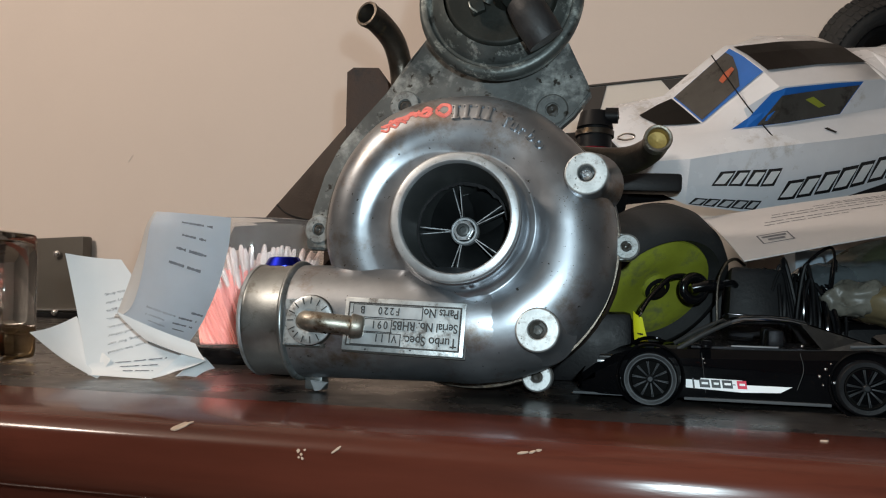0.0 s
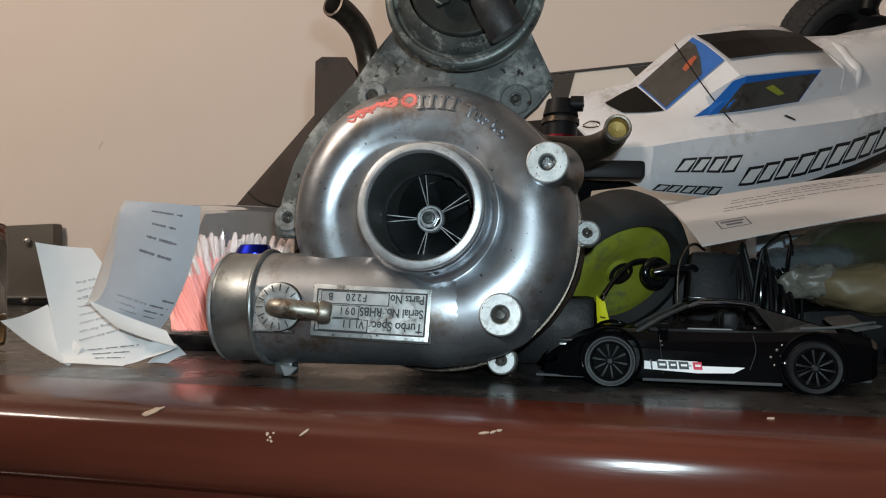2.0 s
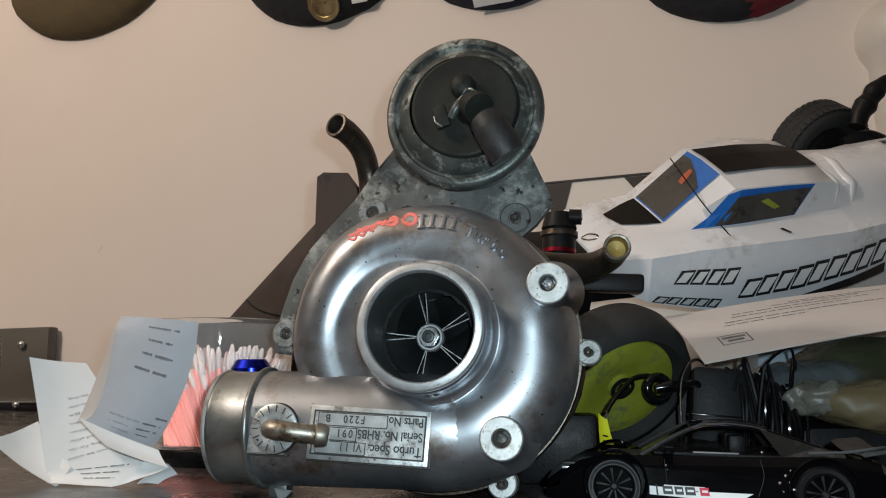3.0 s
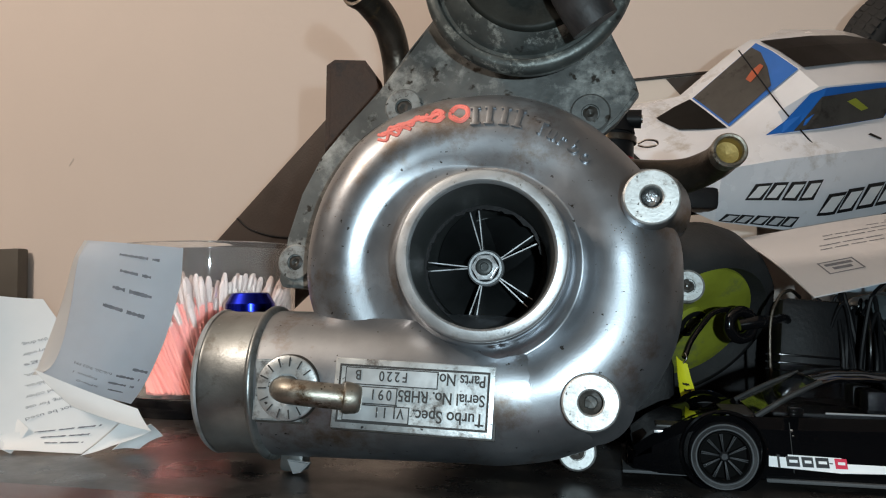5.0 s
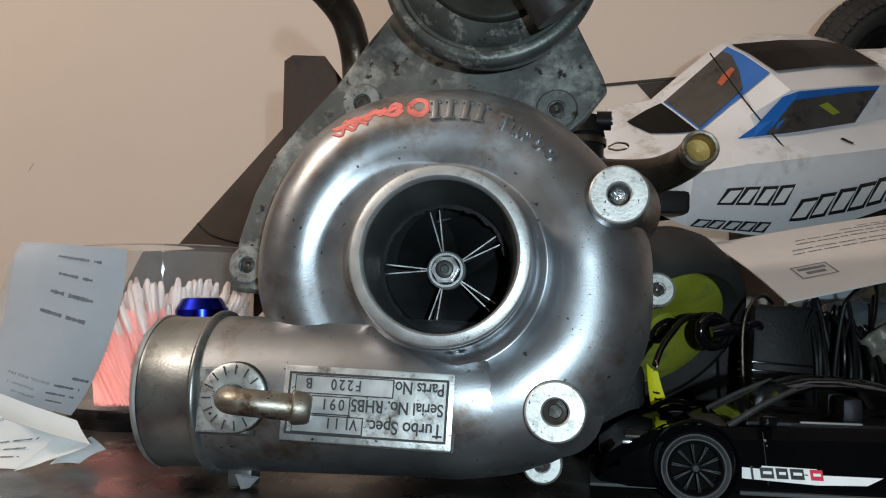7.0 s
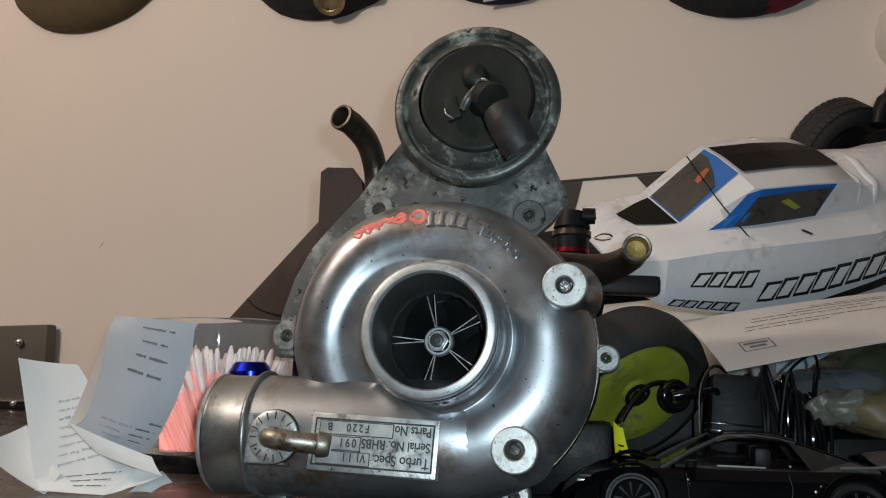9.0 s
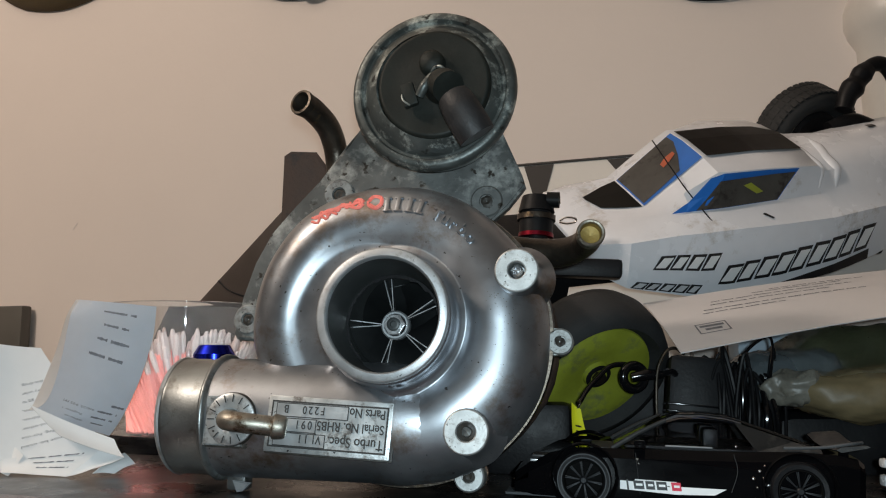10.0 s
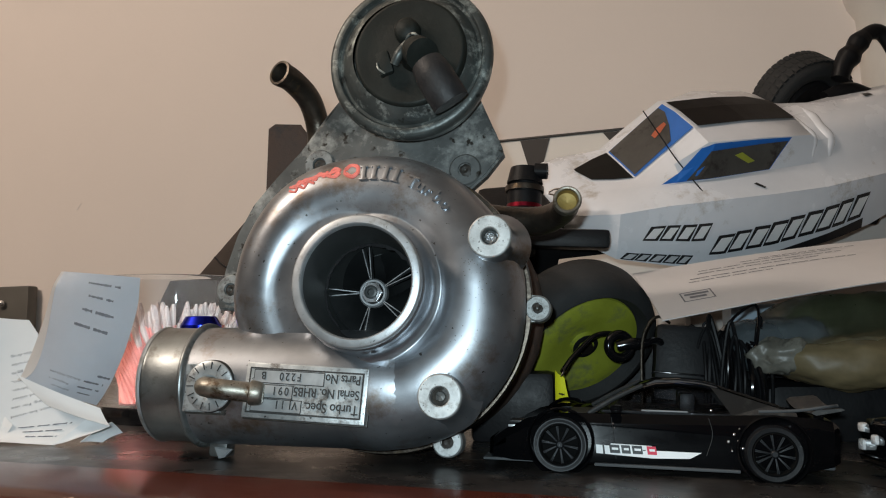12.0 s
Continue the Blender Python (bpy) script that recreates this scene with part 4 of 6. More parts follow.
def words(parent, surface, text, u0, u1, v, high, slope=0.0):
    """A line of small print, upside down, on a bent sheet: it starts at u1 and runs back to u0."""
    cu = bpy.data.curves.new("printed_line", "FONT")
    cu.body = text
    tmp = bpy.data.objects.new("printed_line", cu)
    scene.collection.objects.link(tmp)
    bpy.context.view_layer.update()
    me = bpy.data.meshes.new_from_object(tmp.evaluated_get(bpy.context.evaluated_depsgraph_get()))
    bpy.data.objects.remove(tmp)
    bpy.data.curves.remove(cu)
    wide = max(w.co.x for w in me.vertices)
    for w in me.vertices:
        u = u1 - w.co.x / wide * (u1 - u0)
        p, n = surface(u, v + w.co.y * high + slope * (u - u0))
        w.co = p + (n if n.y < 0 else -n) * 0.0004
    part("printed_line", me, INK, parent, smooth=0)


B_LOCAL = local(B)
def low_leaf(u, v):
    p, n = sheet_point(B_LOCAL, u, v, BB)
    return p + n * noise.noise(p * 55) * 0.0006, n


for k, (u0, u1, v) in enumerate(((0.40, 0.80, 0.085), (0.44, 0.74, 0.185), (0.40, 0.78, 0.270), (0.34, 0.76, 0.355))):
    print_line(fold_a, tall_leaf, None, u0, u1, v, 0.018, 1, k, 0.10)
for text, u0, u1, v in (("6/6/20, 9:02 PM", 0.22, 0.66, 0.700), ("Register 1", 0.26, 0.55, 0.785), ("SP#-0", 0.36, 0.60, 0.865)):
    words(fold_a, tall_leaf, text, u0, u1, v, 0.034, 0.02)
for k, (u0, u1, v) in enumerate(((0.82, 0.97, 0.640), (0.70, 0.93, 0.720), (0.66, 0.92, 0.800), (0.70, 0.86, 0.880))):
    print_line(fold_a, tall_leaf, None, u0, u1, v, 0.024, 1, 20 + k, 0.10)
for k, text in enumerate(("of this drug.", "machinery under", "Drugs", "concentration,", "reach of children.", "pregnant and other", "breast feeding. For use", "should not be used")):
    words(fold_b, low_leaf, text, 0.42 - 0.026 * k, min(0.93, 0.84 + 0.012 * k), 0.36 + k * 0.078, 0.034, -0.14)
for k in range(3):
    for side in (-1, 1):
        print_line(fold_b2, local(B2), (0.0, 0.001, 0), 0.30 + 0.08 * k, 0.86, 0.14 + 0.25 * k, 0.060, side, 60 + k, 0.10, slope=0.05)

# ---- clear tub of pink cotton swabs ----
TUB_M = drawn_in(0.925) @ pose(-0.160, 0.638, 0.0)
tub = thing("swab_tub", TUB_M, "round clear plastic tub on a black base, full of cotton swabs", "tub")
part("base", lathe([(0.0, 0.0), (0.050, 0.0), (0.0535, 0.002), (0.0545, 0.010), (0.0530, 0.0135), (0.0, 0.0135)], 48), BLACK_GLOSS, tub, "glossy black plastic base")
tub_wall = part("wall", lathe([(0.0550, 0.0138), (0.0560, 0.060), (0.0565, 0.0740), (0.05755, 0.1035), (0.0576, 0.1050), (0.0586, 0.1062), (0.0586, 0.1075), (0.0574, 0.1078), (0.0565, 0.1050), (0.0549, 0.060), (0.0539, 0.0140)], 64), CLEAR_PLASTIC, tub, "clear plastic wall")
tub_wall.visible_shadow = False
rnd = random.Random(4)
sticks, tips = bmesh.new(), bmesh.new()
for k in range(380):
    front = k < 250
    r, a = (rnd.uniform(0.0440, 0.0510), rnd.uniform(math.pi * 0.92, math.tau * 1.04)) if front else (0.048 * math.sqrt(rnd.random()), rnd.uniform(0, math.tau))
    low = 5.03 + (a - 5.03) * 0.42 + rnd.uniform(-0.09, 0.09) if front else a
    foot = rnd.uniform(0.90, 1.0) if front else 0.6
    p0 = Vector((r * foot * math.cos(low), r * foot * math.sin(low), 0.016))
    p1 = Vector((r * math.cos(a), r * math.sin(a), rnd.uniform(0.055, 0.073) if front else rnd.uniform(0.058, 0.074)))
    tube([p0, p1], 0.00135, 6, bm=sticks)
    if k % 2 == 0:
        d = (p1 - p0).normalized()
        tube([p1 - d * 0.001, p1 + d * 0.005, p1 + d * 0.011, p1 + d * 0.0150], [0.0013, 0.0019, 0.0021, 0.0010], 7, 2, bm=tips)
swabs = thing("cotton_swabs", TUB_M, "many pink-stemmed cotton swabs with white tips", "swab", kind="stuff")
part("stems", sticks, PINK, swabs)
part("tips", tips, COTTON, swabs, "white cotton tips")

# blue anodised cap on a small damper standing behind the outlet pipe
damper = thing("damper", drawn_in(0.945) @ pose(-0.107, 0.520, 0.0), "small damper with a blue anodised cap, standing behind the pipe", "damper")
part("body", lathe([(0.0, 0.0), (0.0085, 0.0), (0.0090, 0.004), (0.0090, 0.062), (0.0, 0.063)], 32), BLACK_PLASTIC, damper)
part("cap", lathe([(0.0090, 0.0585), (0.0122, 0.0592), (0.0126, 0.0606), (0.0118, 0.0613), (0.0118, 0.0618), (0.0126, 0.0625), (0.0126, 0.0636), (0.0118, 0.0643), (0.0118, 0.0648), (0.0127, 0.0656), (0.0127, 0.0700), (0.0122, 0.0708), (0.0096, 0.0752), (0.0088, 0.0757), (0.0, 0.0757)], 28), BLUE_ANO, damper, "chamfered blue anodised cap with turned rings", smooth=25)

# bottle at the far end of the row
bottle = thing("bottle", pose(-0.319, 0.520, top_z(-0.319), 0, 0, -8) @ Matrix.Diagonal((1, 1, 0.91, 1)), "square clear glass bottle with amber liquid in the bottom", "bottle")
b = part("glass_body", box((0.078, 0.052, 0.0930), (0, 0, 0.0468), 0.007), GLASS, bottle, "thick clear glass")
b.visible_shadow = False
inner = box((0.066, 0.041, 0.060), (0, 0, 0.056), 0.006)
bmesh.ops.reverse_faces(inner, faces=inner.faces)
part("liquid", box((0.0665, 0.0415, 0.0215), (0, 0, 0.0160), 0.004), AMBER, bottle, "amber liquid").visible_shadow = False
part("hollow", inner, GLASS, bottle).visible_shadow = False
part("shoulder", lathe([(0.018, 0.0935), (0.0175, 0.0980), (0.0, 0.0985)], 32), BLACK_GLOSS, bottle)

# dark steel plate at the back, by the wall
panel = thing("steel_panel", WALL_M @ pose(-0.700, -0.014, 0.0185) @ Matrix.Diagonal((1, 1, 0.865, 1)), "dark grey steel panel with chrome screws, standing against the wall", "panel")
part("plate", box((0.255, 0.018, 0.136), (0.0, 0.0, 0.0705), 0.004), BOARD, panel)
part("foot_rail", box((0.262, 0.026, 0.0120), (0.0, 0.0, 0.0062), 0.002), BLACK_PLASTIC, panel)
part("trim_strip", box((0.258, 0.004, 0.0035), (0.0, -0.011, 0.0165), 0.001), CHROME, panel)
for x, z in ((0.082, 0.110), (0.080, 0.012), (-0.09, 0.110)):
    o = part("screw", lathe([(0.0, 0.0045), (0.0035, 0.0038), (0.0060, 0.0012), (0.0062, -0.001)], 20), CHROME, panel)
    o.matrix_local = pose(x, -0.0135, z, 90, 0, 0)

# dark brown case leaning behind the turbocharger
sa, sb = Vector((-0.198, 0.780, 0.1160)), Vector((-0.100, 0.700, 0.1970))
ex = (sb - sa).normalized()
ey = Vector((0.42, 0.80, 0.0)) - ex * ex.dot(Vector((0.42, 0.80, 0.0)))
ey.normalize()
ez = ex.cross(ey)
case = thing("plastic_case", axes(sa - ex * 0.136, ex, ey, ez), "long dark brown plastic case leaning behind the turbocharger", "case")
part("shell", box((0.335, 0.036, 0.085), (0.165, 0.018, -0.0425), 0.010), BROWN_PLASTIC, case)
part("seam", tube([(0.180, -0.0002, -0.004), (0.187, -0.0004, -0.020), (0.205, -0.0004, -0.040), (0.230, -0.0003, -0.060)], 0.0009, 6), BLACK_PLASTIC, case)

# ---- white carton behind the buggy ----
carton = thing("carton", WALL_M @ pose(0.20, -0.035, -0.0050) @ Matrix.Diagonal((1, 1, 1.019, 1)), "white printed carton with a dark wedge motif, standing by the wall", "carton")
part("box_body", box((0.24, 0.05, 0.267), (0.0, 0.0, 0.1335), 0.002), BOX_WHITE, carton)
part("top_edge", box((0.242, 0.053, 0.0025), (0.0, 0.0, 0.2678), 0.0008), BOX_BLACK, carton, "thin dark top edge")
for dx, low in ((-0.025, 0.224), (0.062, 0.250)):
    bm = slab([(dx - 0.016, 0.2660), (dx + 0.016, 0.2660), (dx + 0.0035, low), (dx - 0.0035, low)], 0, 0.0006)
    o = part("wedge_print", bm, BOX_BLACK, carton, smooth=0)
    o.matrix_local = axes((0, -0.0252, 0), (1, 0, 0), (0, 0, 1), (0, -1, 0))

# ---- radio-controlled buggy, leaning on its side ----
BF, BL, BH = Vector((-0.9522, -0.2810, -0.1200)), Vector((0.2953, -0.7447, -0.5985)), Vector((0.0788, -0.6053, 0.7921))
BM = axes((0.22, 0.66, 0.17), BF, BL, BH)
BI = BM.inverted()
buggy = thing("model_buggy", BM, "white radio-controlled model buggy with blue window trim, leaning on its side", "model buggy")
L0 = -0.025
# stations: place along, then (half width, height): crown, roof panel edge, rail, foot of the window, ledge, bottom
STATIONS = [
    (0.100, [(0, 0.0040), (0.008, 0.0035), (0.014, 0.0020), (0.020, 0.0000), (0.026, -0.003), (0.024, -0.010)]),
    (0.086, [(0, 0.0120), (0.014, 0.0120), (0.026, 0.0120), (0.040, 0.0125), (0.058, 0.0120), (0.060, -0.010)]),
    (0.068, [(0, 0.0175), (0.022, 0.0172), (0.036, 0.0178), (0.052, 0.0205), (0.077, 0.0220), (0.084, -0.012)]),
    (0.030, [(0, 0.0235), (0.026, 0.0232), (0.044, 0.0270), (0.060, 0.0325), (0.081, 0.0275), (0.092, -0.017)]),
    (0.010, [(0, 0.0430), (0.026, 0.0425), (0.046, 0.0430), (0.061, 0.0345), (0.082, 0.0283), (0.095, -0.020)]),
    (-0.013, [(0, 0.0660), (0.026, 0.0645), (0.050, 0.0610), (0.062, 0.0360), (0.082, 0.0290), (0.097, -0.021)]),
    (-0.060, [(0, 0.0680), (0.027, 0.0665), (0.050, 0.0620), (0.061, 0.0390), (0.082, 0.0300), (0.096, -0.019)]),
    (-0.108, [(0, 0.0670), (0.027, 0.0655), (0.049, 0.0610), (0.059, 0.0410), (0.082, 0.0320), (0.094, -0.012)]),
    (-0.116, [(0, 0.0620), (0.028, 0.0600), (0.049, 0.0560), (0.059, 0.0415), (0.081, 0.0325), (0.093, -0.011)]),
    (-0.124, [(0, 0.0645), (0.030, 0.0620), (0.049, 0.0570), (0.059, 0.0420), (0.080, 0.0330), (0.092, -0.010)]),
    (-0.160, [(0, 0.0665), (0.030, 0.0645), (0.046, 0.0570), (0.058, 0.0450), (0.076, 0.0350), (0.086, -0.004)]),
    (-0.210, [(0, 0.0715), (0.028, 0.0680), (0.040, 0.0600), (0.050, 0.0480), (0.066, 0.0360), (0.072, 0.006)]),
    (-0.255, [(0, 0.0760), (0.022, 0.0720), (0.032, 0.0600), (0.042, 0.0460), (0.052, 0.0350), (0.054, 0.020)]),
]
bm, rings = bmesh.new(), []
for f, half in STATIONS:
    cap_at = 0.029 + max(0.0, 0.03 - f) * 0.11 if f > -0.014 else 0.079 if f > -0.11 else {-0.116: 0.034, -0.124: 0.021, -0.160: 0.018, -0.210: 0.022}.get(f, 0.030)
    far = [(min(l, cap_at + 0.002 * k), h - 0.6 * max(0, l - cap_at - 0.002 * k)) for k, (l, h) in enumerate(half)]
    full = [(L0 + l, h) for l, h in half] + [(L0 - l, h) for l, h in reversed(far[1:])]
    rings.append([bm.verts.new((f, l, h)) for l, h in full])
ring_faces(bm, rings, True, (True, True))
bmesh.ops.bevel(bm, geom=[e for e in bm.edges if len(e.link_faces) == 2 and e.calc_face_angle(0) > 0.25], offset=0.0060, segments=5, affect="EDGES", profile=0.5)
shell = part("body_shell", bm, WHITE_BODY, buggy, "white painted shell, a little dirty", smooth=35)


def facet(f, k):
    """The point on the near side's k-th line of the shell, at f along it."""
    for (f0, a), (f1, b) in zip(STATIONS, STATIONS[1:]):
        if f0 >= f >= f1:
            t = (f0 - f) / (f0 - f1)
            return Vector((f, L0 + a[k][0] + (b[k][0] - a[k][0]) * t, a[k][1] + (b[k][1] - a[k][1]) * t))


def on_side(f, s, k=4, lift=0.0006):
    """On the facet between lines k and k + 1; s runs from 0 (upper) to 1 (lower)."""
    a, b = facet(f, k), facet(f, k + 1)
    n = (b - a).cross(facet(f - 0.002, k) - a).normalized()
    if n.dot(Vector((0, 1, 0.3))) < 0:
        n = -n
    return a + (b - a) * s + n * lift


def patch(name, corners, material, parent, k, lift, label="", cols=8):
    """A thin film on the shell, between four (along, across) corners of one facet."""
    bm, grid = bmesh.new(), []
    (a0, b0), (a1, b1), (a2, b2), (a3, b3) = corners
    for j in range(3):
        v = j / 2
        grid.append([])
        for i in range(cols + 1):
            u = i / cols
            f = (a0 * (1 - u) + a1 * u) * (1 - v) + (a3 * (1 - u) + a2 * u) * v
            s = (b0 * (1 - u) + b1 * u) * (1 - v) + (b3 * (1 - u) + b2 * u) * v
            grid[-1].append(bm.verts.new(on_side(f, s, k, lift)))
    ring_faces(bm, grid, False)
    return part(name, bm, material, parent, label, smooth=0)


# moulded ribs behind the roof
for f, r in ((-0.1165, 0.0040), (-0.1330, 0.0055)):
    line = [facet(f + 0.004 * k, k).lerp(facet(f + 0.004 * k, k + 1), q) for k, q in ((0, 0.0), (0, 0.6), (1, 0.2), (1, 0.9), (2, 0.7))]
    part("moulded_rib", tube([p - Vector((0, 0.25, 0.97)) * r * 0.62 for p in line], [r * 0.5, r, r, r, r * 0.5], 14), WHITE_BODY, buggy)


# side window: blue frame, smoky pane, the pale stick behind it
win = patch("side_window", [(-0.008, 0.04), (-0.088, 0.04), (-0.066, 0.98), (0.026, 0.98)], BLUE_TRIM, buggy, 2, 0.0012, "blue-trimmed smoky side window")
patch("pane", [(-0.014, 0.24), (-0.084, 0.15), (-0.065, 0.97), (0.006, 0.97)], WINDOW_SMOKE, win, 2, 0.0018)
patch("pale_stick", [(-0.034, 0.42), (-0.041, 0.36), (-0.052, 0.66), (-0.046, 0.70)], LIME, win, 2, 0.0022)


def roof_patch(name, outline, material, parent, lift, label=""):
    """A film on the crown of the shell; outline of (along, across from the middle), ends to the two sides, crown kept as an edge."""
    bm = bmesh.new()

    def at(f, l):
        a, b = facet(f, 0), facet(f, 1)
        return bm.verts.new(Vector((f, L0 + l, a.z + (b.z - a.z) * min(1, abs(l) / max(1e-4, b.y - L0)) + lift)))

    rows = [[at(f, l0), at(f, (l0 + l1) / 2 if l0 * l1 > 0 else 0.0), at(f, l1)] for f, l0, l1 in outline]
    ring_faces(bm, rows, False)
    return part(name, bm, material, parent, label, smooth=0)


roof_patch("hood_window", [(0.0665, -0.0045, -0.0005), (0.0610, -0.0070, 0.0165), (0.0460, -0.0140, 0.0230), (0.0308, -0.0190, 0.0275)], WINDOW_BLACK, buggy, 0.0010, "black hood window")
wind = roof_patch("windscreen", [(0.0295, -0.0185, 0.0275), (0.010, -0.0185, 0.0280), (-0.0120, -0.0185, 0.0285)], BLUE_TRIM, buggy, 0.0010, "smoky windscreen with blue corners")
roof_patch("pane", [(0.0290, -0.0178, 0.0255), (0.014, -0.0178, 0.0250), (0.0020, -0.0178, 0.0240), (-0.0040, -0.0178, 0.0090), (-0.0085, -0.0176, -0.0070)], WINDOW_SMOKE, wind, 0.0016)
roof_patch("orange_part", [(0.007, 0.004, 0.0095), (0.002, 0.0015, 0.0085), (-0.003, 0.002, 0.0060)], ORANGE, wind, 0.0022)
roof_patch("roof_panel", [(-0.0155, -0.0190, 0.0290), (-0.060, -0.0200, 0.0285), (-0.092, -0.0195, 0.0280), (-0.1070, -0.0080, 0.0275)], WINDOW_BLACK, buggy, 0.0012, "black roof panel")
roof_patch("body_hole", [(-0.198, -0.004, 0.002), (-0.206, -0.004, 0.002)], DECAL_BLACK, buggy, 0.0010)


def letters(f0, f1, left, right, count, slant, inner, parent, name="decal"):
    """A row of outlined slanting blocks: a maker's mark with its lettering left out."""
    step = (f1 - f0) / count
    for i in range(count):
        a, b, t = f0 + step * i, f0 + step * (i + (0.92, 0.84, 0.90)[i % 3]), i / max(1, count - 1)
        s0, s1 = left[0] + (right[0] - left[0]) * t, left[1] + (right[1] - left[1]) * t
        o = patch(name, [(a + slant, s0), (b + slant, s0), (b, s1), (a, s1)], DECAL_BLACK, parent, 4, 0.0007, cols=2)
        e, g = 0.0020, (s1 - s0) * 0.15
        patch("inlay", [(a + slant - e, s0 + g), (b + slant + e, s0 + g), (b + e, s1 - g), (a - e, s1 - g)], inner, o, 4, 0.0010, cols=2)


letters(0.050, -0.001, (0.32, 0.58), (0.32, 0.58), 4, -0.006, DECAL_WHITE, buggy)
letters(-0.004, -0.148, (0.52, 0.80), (0.30, 0.76), 9, -0.008, DECAL_WHITE, buggy)
letters(0.066, 0.012, (0.83, 0.98), (0.80, 0.95), 5, -0.005, DECAL_GREY, buggy)
patch("nick", [(-0.046, 0.50), (-0.049, 0.46), (-0.055, 0.70), (-0.053, 0.74)], DECAL_BLACK, buggy, 3, 0.0008, cols=2)
patch("dark_side_panel", [(0.000, 1.0), (-0.150, 0.80), (-0.150, 1.0), (0.000, 1.0)], DECAL_BLACK, buggy, 4, 0.0005)

# chassis, front end, wheels
part("chassis", box((0.330, 0.105, 0.010), (-0.045, L0, -0.024), 0.003), BLACK_PLASTIC, buggy)


def world_tube(points, r, segs=14, steps=5):
    return tube([BI @ Vector(p) for p in points], r, segs, steps)


def wheel_of(at, r, half, rim, m_rim):
    w = part("wheel", lathe([(rim, half * 0.55), (rim + 0.004, half * 0.8), (r - 0.010, half), (r - 0.003, half * 0.86), (r, half * 0.4), (r, -half * 0.4), (r - 0.003, -half * 0.86), (r - 0.010, -half), (rim, -half * 0.6)], 56), TYRE, buggy, "worn grey-black tyre", smooth=60)
    c = BI @ Vector(at)
    w.matrix_local = axes(c, (1, 0, 0), (0, 0, -1), (0, 1, 0))
    part("rim", lathe([(rim + 0.001, half * 0.50), (rim, half * 0.66), (rim - 0.002, half * 0.68), (rim * 0.86, half * 0.74), (rim * 0.62, half * 0.70), (rim * 0.40, half * 0.58), (rim * 0.26, half * 0.50), (rim * 0.24, half * 0.66), (0.0, half * 0.66)], 48), m_rim, w, "dished lime-green rim" if m_rim is LIME else "")
    return w


fw = wheel_of(Vector((0.138, 0.546, 0.053)) - BL * 0.0145, 0.0530, 0.019, 0.0375, LIME)
part("hub_ring", lathe([(0.0090, 0.0095), (0.0090, 0.0128), (0.0080, 0.0134), (0.0058, 0.0134)], 28), BLACK_PLASTIC, fw, "black hub")
part("axle_nut", slab(disc_outline(0, 0, 0.0050, 6), 0.011, 0.0165, 0.0008), STEEL_DARK, fw)
rw = wheel_of((0.379, 0.752, 0.275), 0.0465, 0.019, 0.026, BLACK_PLASTIC)
for i in range(46):
    a = i * math.tau / 46
    for z in (-0.010, 0.0, 0.010):
        o = part("tread_knob", box((0.0016, 0.0046, 0.007), (0, 0, 0), 0.0004), TYRE, rw)
        o.matrix_local = Matrix.Translation((0.0461 * math.cos(a), 0.0461 * math.sin(a), z)) @ Matrix.Rotation(a, 4, "Z")
wheel_of((0.470, 0.600, 0.075), 0.0480, 0.019, 0.026, LIME)
bm = box((0.062, 0.020, 0.013), (0, 0, 0), 0.003, m=pose(0.128, 0.568, 0.128, 0, 3, -8))
bm.transform(BI)
part("front_arm", bm, BLACK_PLASTIC, buggy)
part("front_bulkhead", box((0.050, 0.060, 0.050), (0.128, 0.010, -0.010), 0.006), BLACK_PLASTIC, buggy)
part("suspension_arm", world_tube([(0.105, 0.61, 0.105), (0.120, 0.590, 0.085), (0.133, 0.570, 0.066)], 0.008), BLACK_PLASTIC, buggy)
sp0, sp1 = Vector((0.1035, 0.582, 0.1810)), Vector((0.100, 0.578, 0.118))
shock = part("shock_absorber", world_tube([sp0, sp0 * 0.82 + sp1 * 0.18], [0.0105, 0.0130]), BLACK_PLASTIC, buggy, "black damper with a red ring")
for t0, t1, r, m in ((0.18, 0.22, 0.0105, BLACK_PLASTIC), (0.22, 0.28, 0.0138, STEEL_DARK), (0.28, 0.43, 0.0122, BLACK_PLASTIC), (0.43, 0.475, 0.0126, RED_ANO), (0.475, 1.0, 0.009, BLACK_PLASTIC)):
    part("ring", world_tube([sp0 + (sp1 - sp0) * t0, sp0 + (sp1 - sp0) * t1], r, 20), m, shock)
part("shock_bolt", world_tube([(0.110, 0.577, 0.1780), (0.1185, 0.575, 0.1774)], 0.0058, 12), BLACK_PLASTIC, shock)
part("bolt_face", world_tube([(0.1184, 0.5748, 0.1774), (0.1192, 0.5746, 0.1774)], 0.0026, 12), CHROME, shock)
part("body_clip", world_tube([(0.122, 0.598, 0.1665), (0.127, 0.596, 0.1685), (0.133, 0.595, 0.1675), (0.133, 0.595, 0.1650), (0.127, 0.596, 0.1640), (0.122, 0.598, 0.1655)], 0.0008, 6), CHROME, buggy)
part("antenna", world_tube([(0.2025, 0.634, 0.2370), (0.214, 0.624, 0.212), (0.2240, 0.614, 0.190), (0.243, 0.605, 0.1600)], 0.0005, 8), BLACK_PLASTIC, buggy, "thin black aerial wire")
part("rear_shock", world_tube([(0.394, 0.705, 0.284), (0.398, 0.705, 0.296), (0.4035, 0.705, 0.304), (0.408, 0.705, 0.310), (0.413, 0.705, 0.317), (0.419, 0.705, 0.323)], [0.0075, 0.0085, 0.0105, 0.0080, 0.0095, 0.0070], 16), BLACK_PLASTIC, buggy)
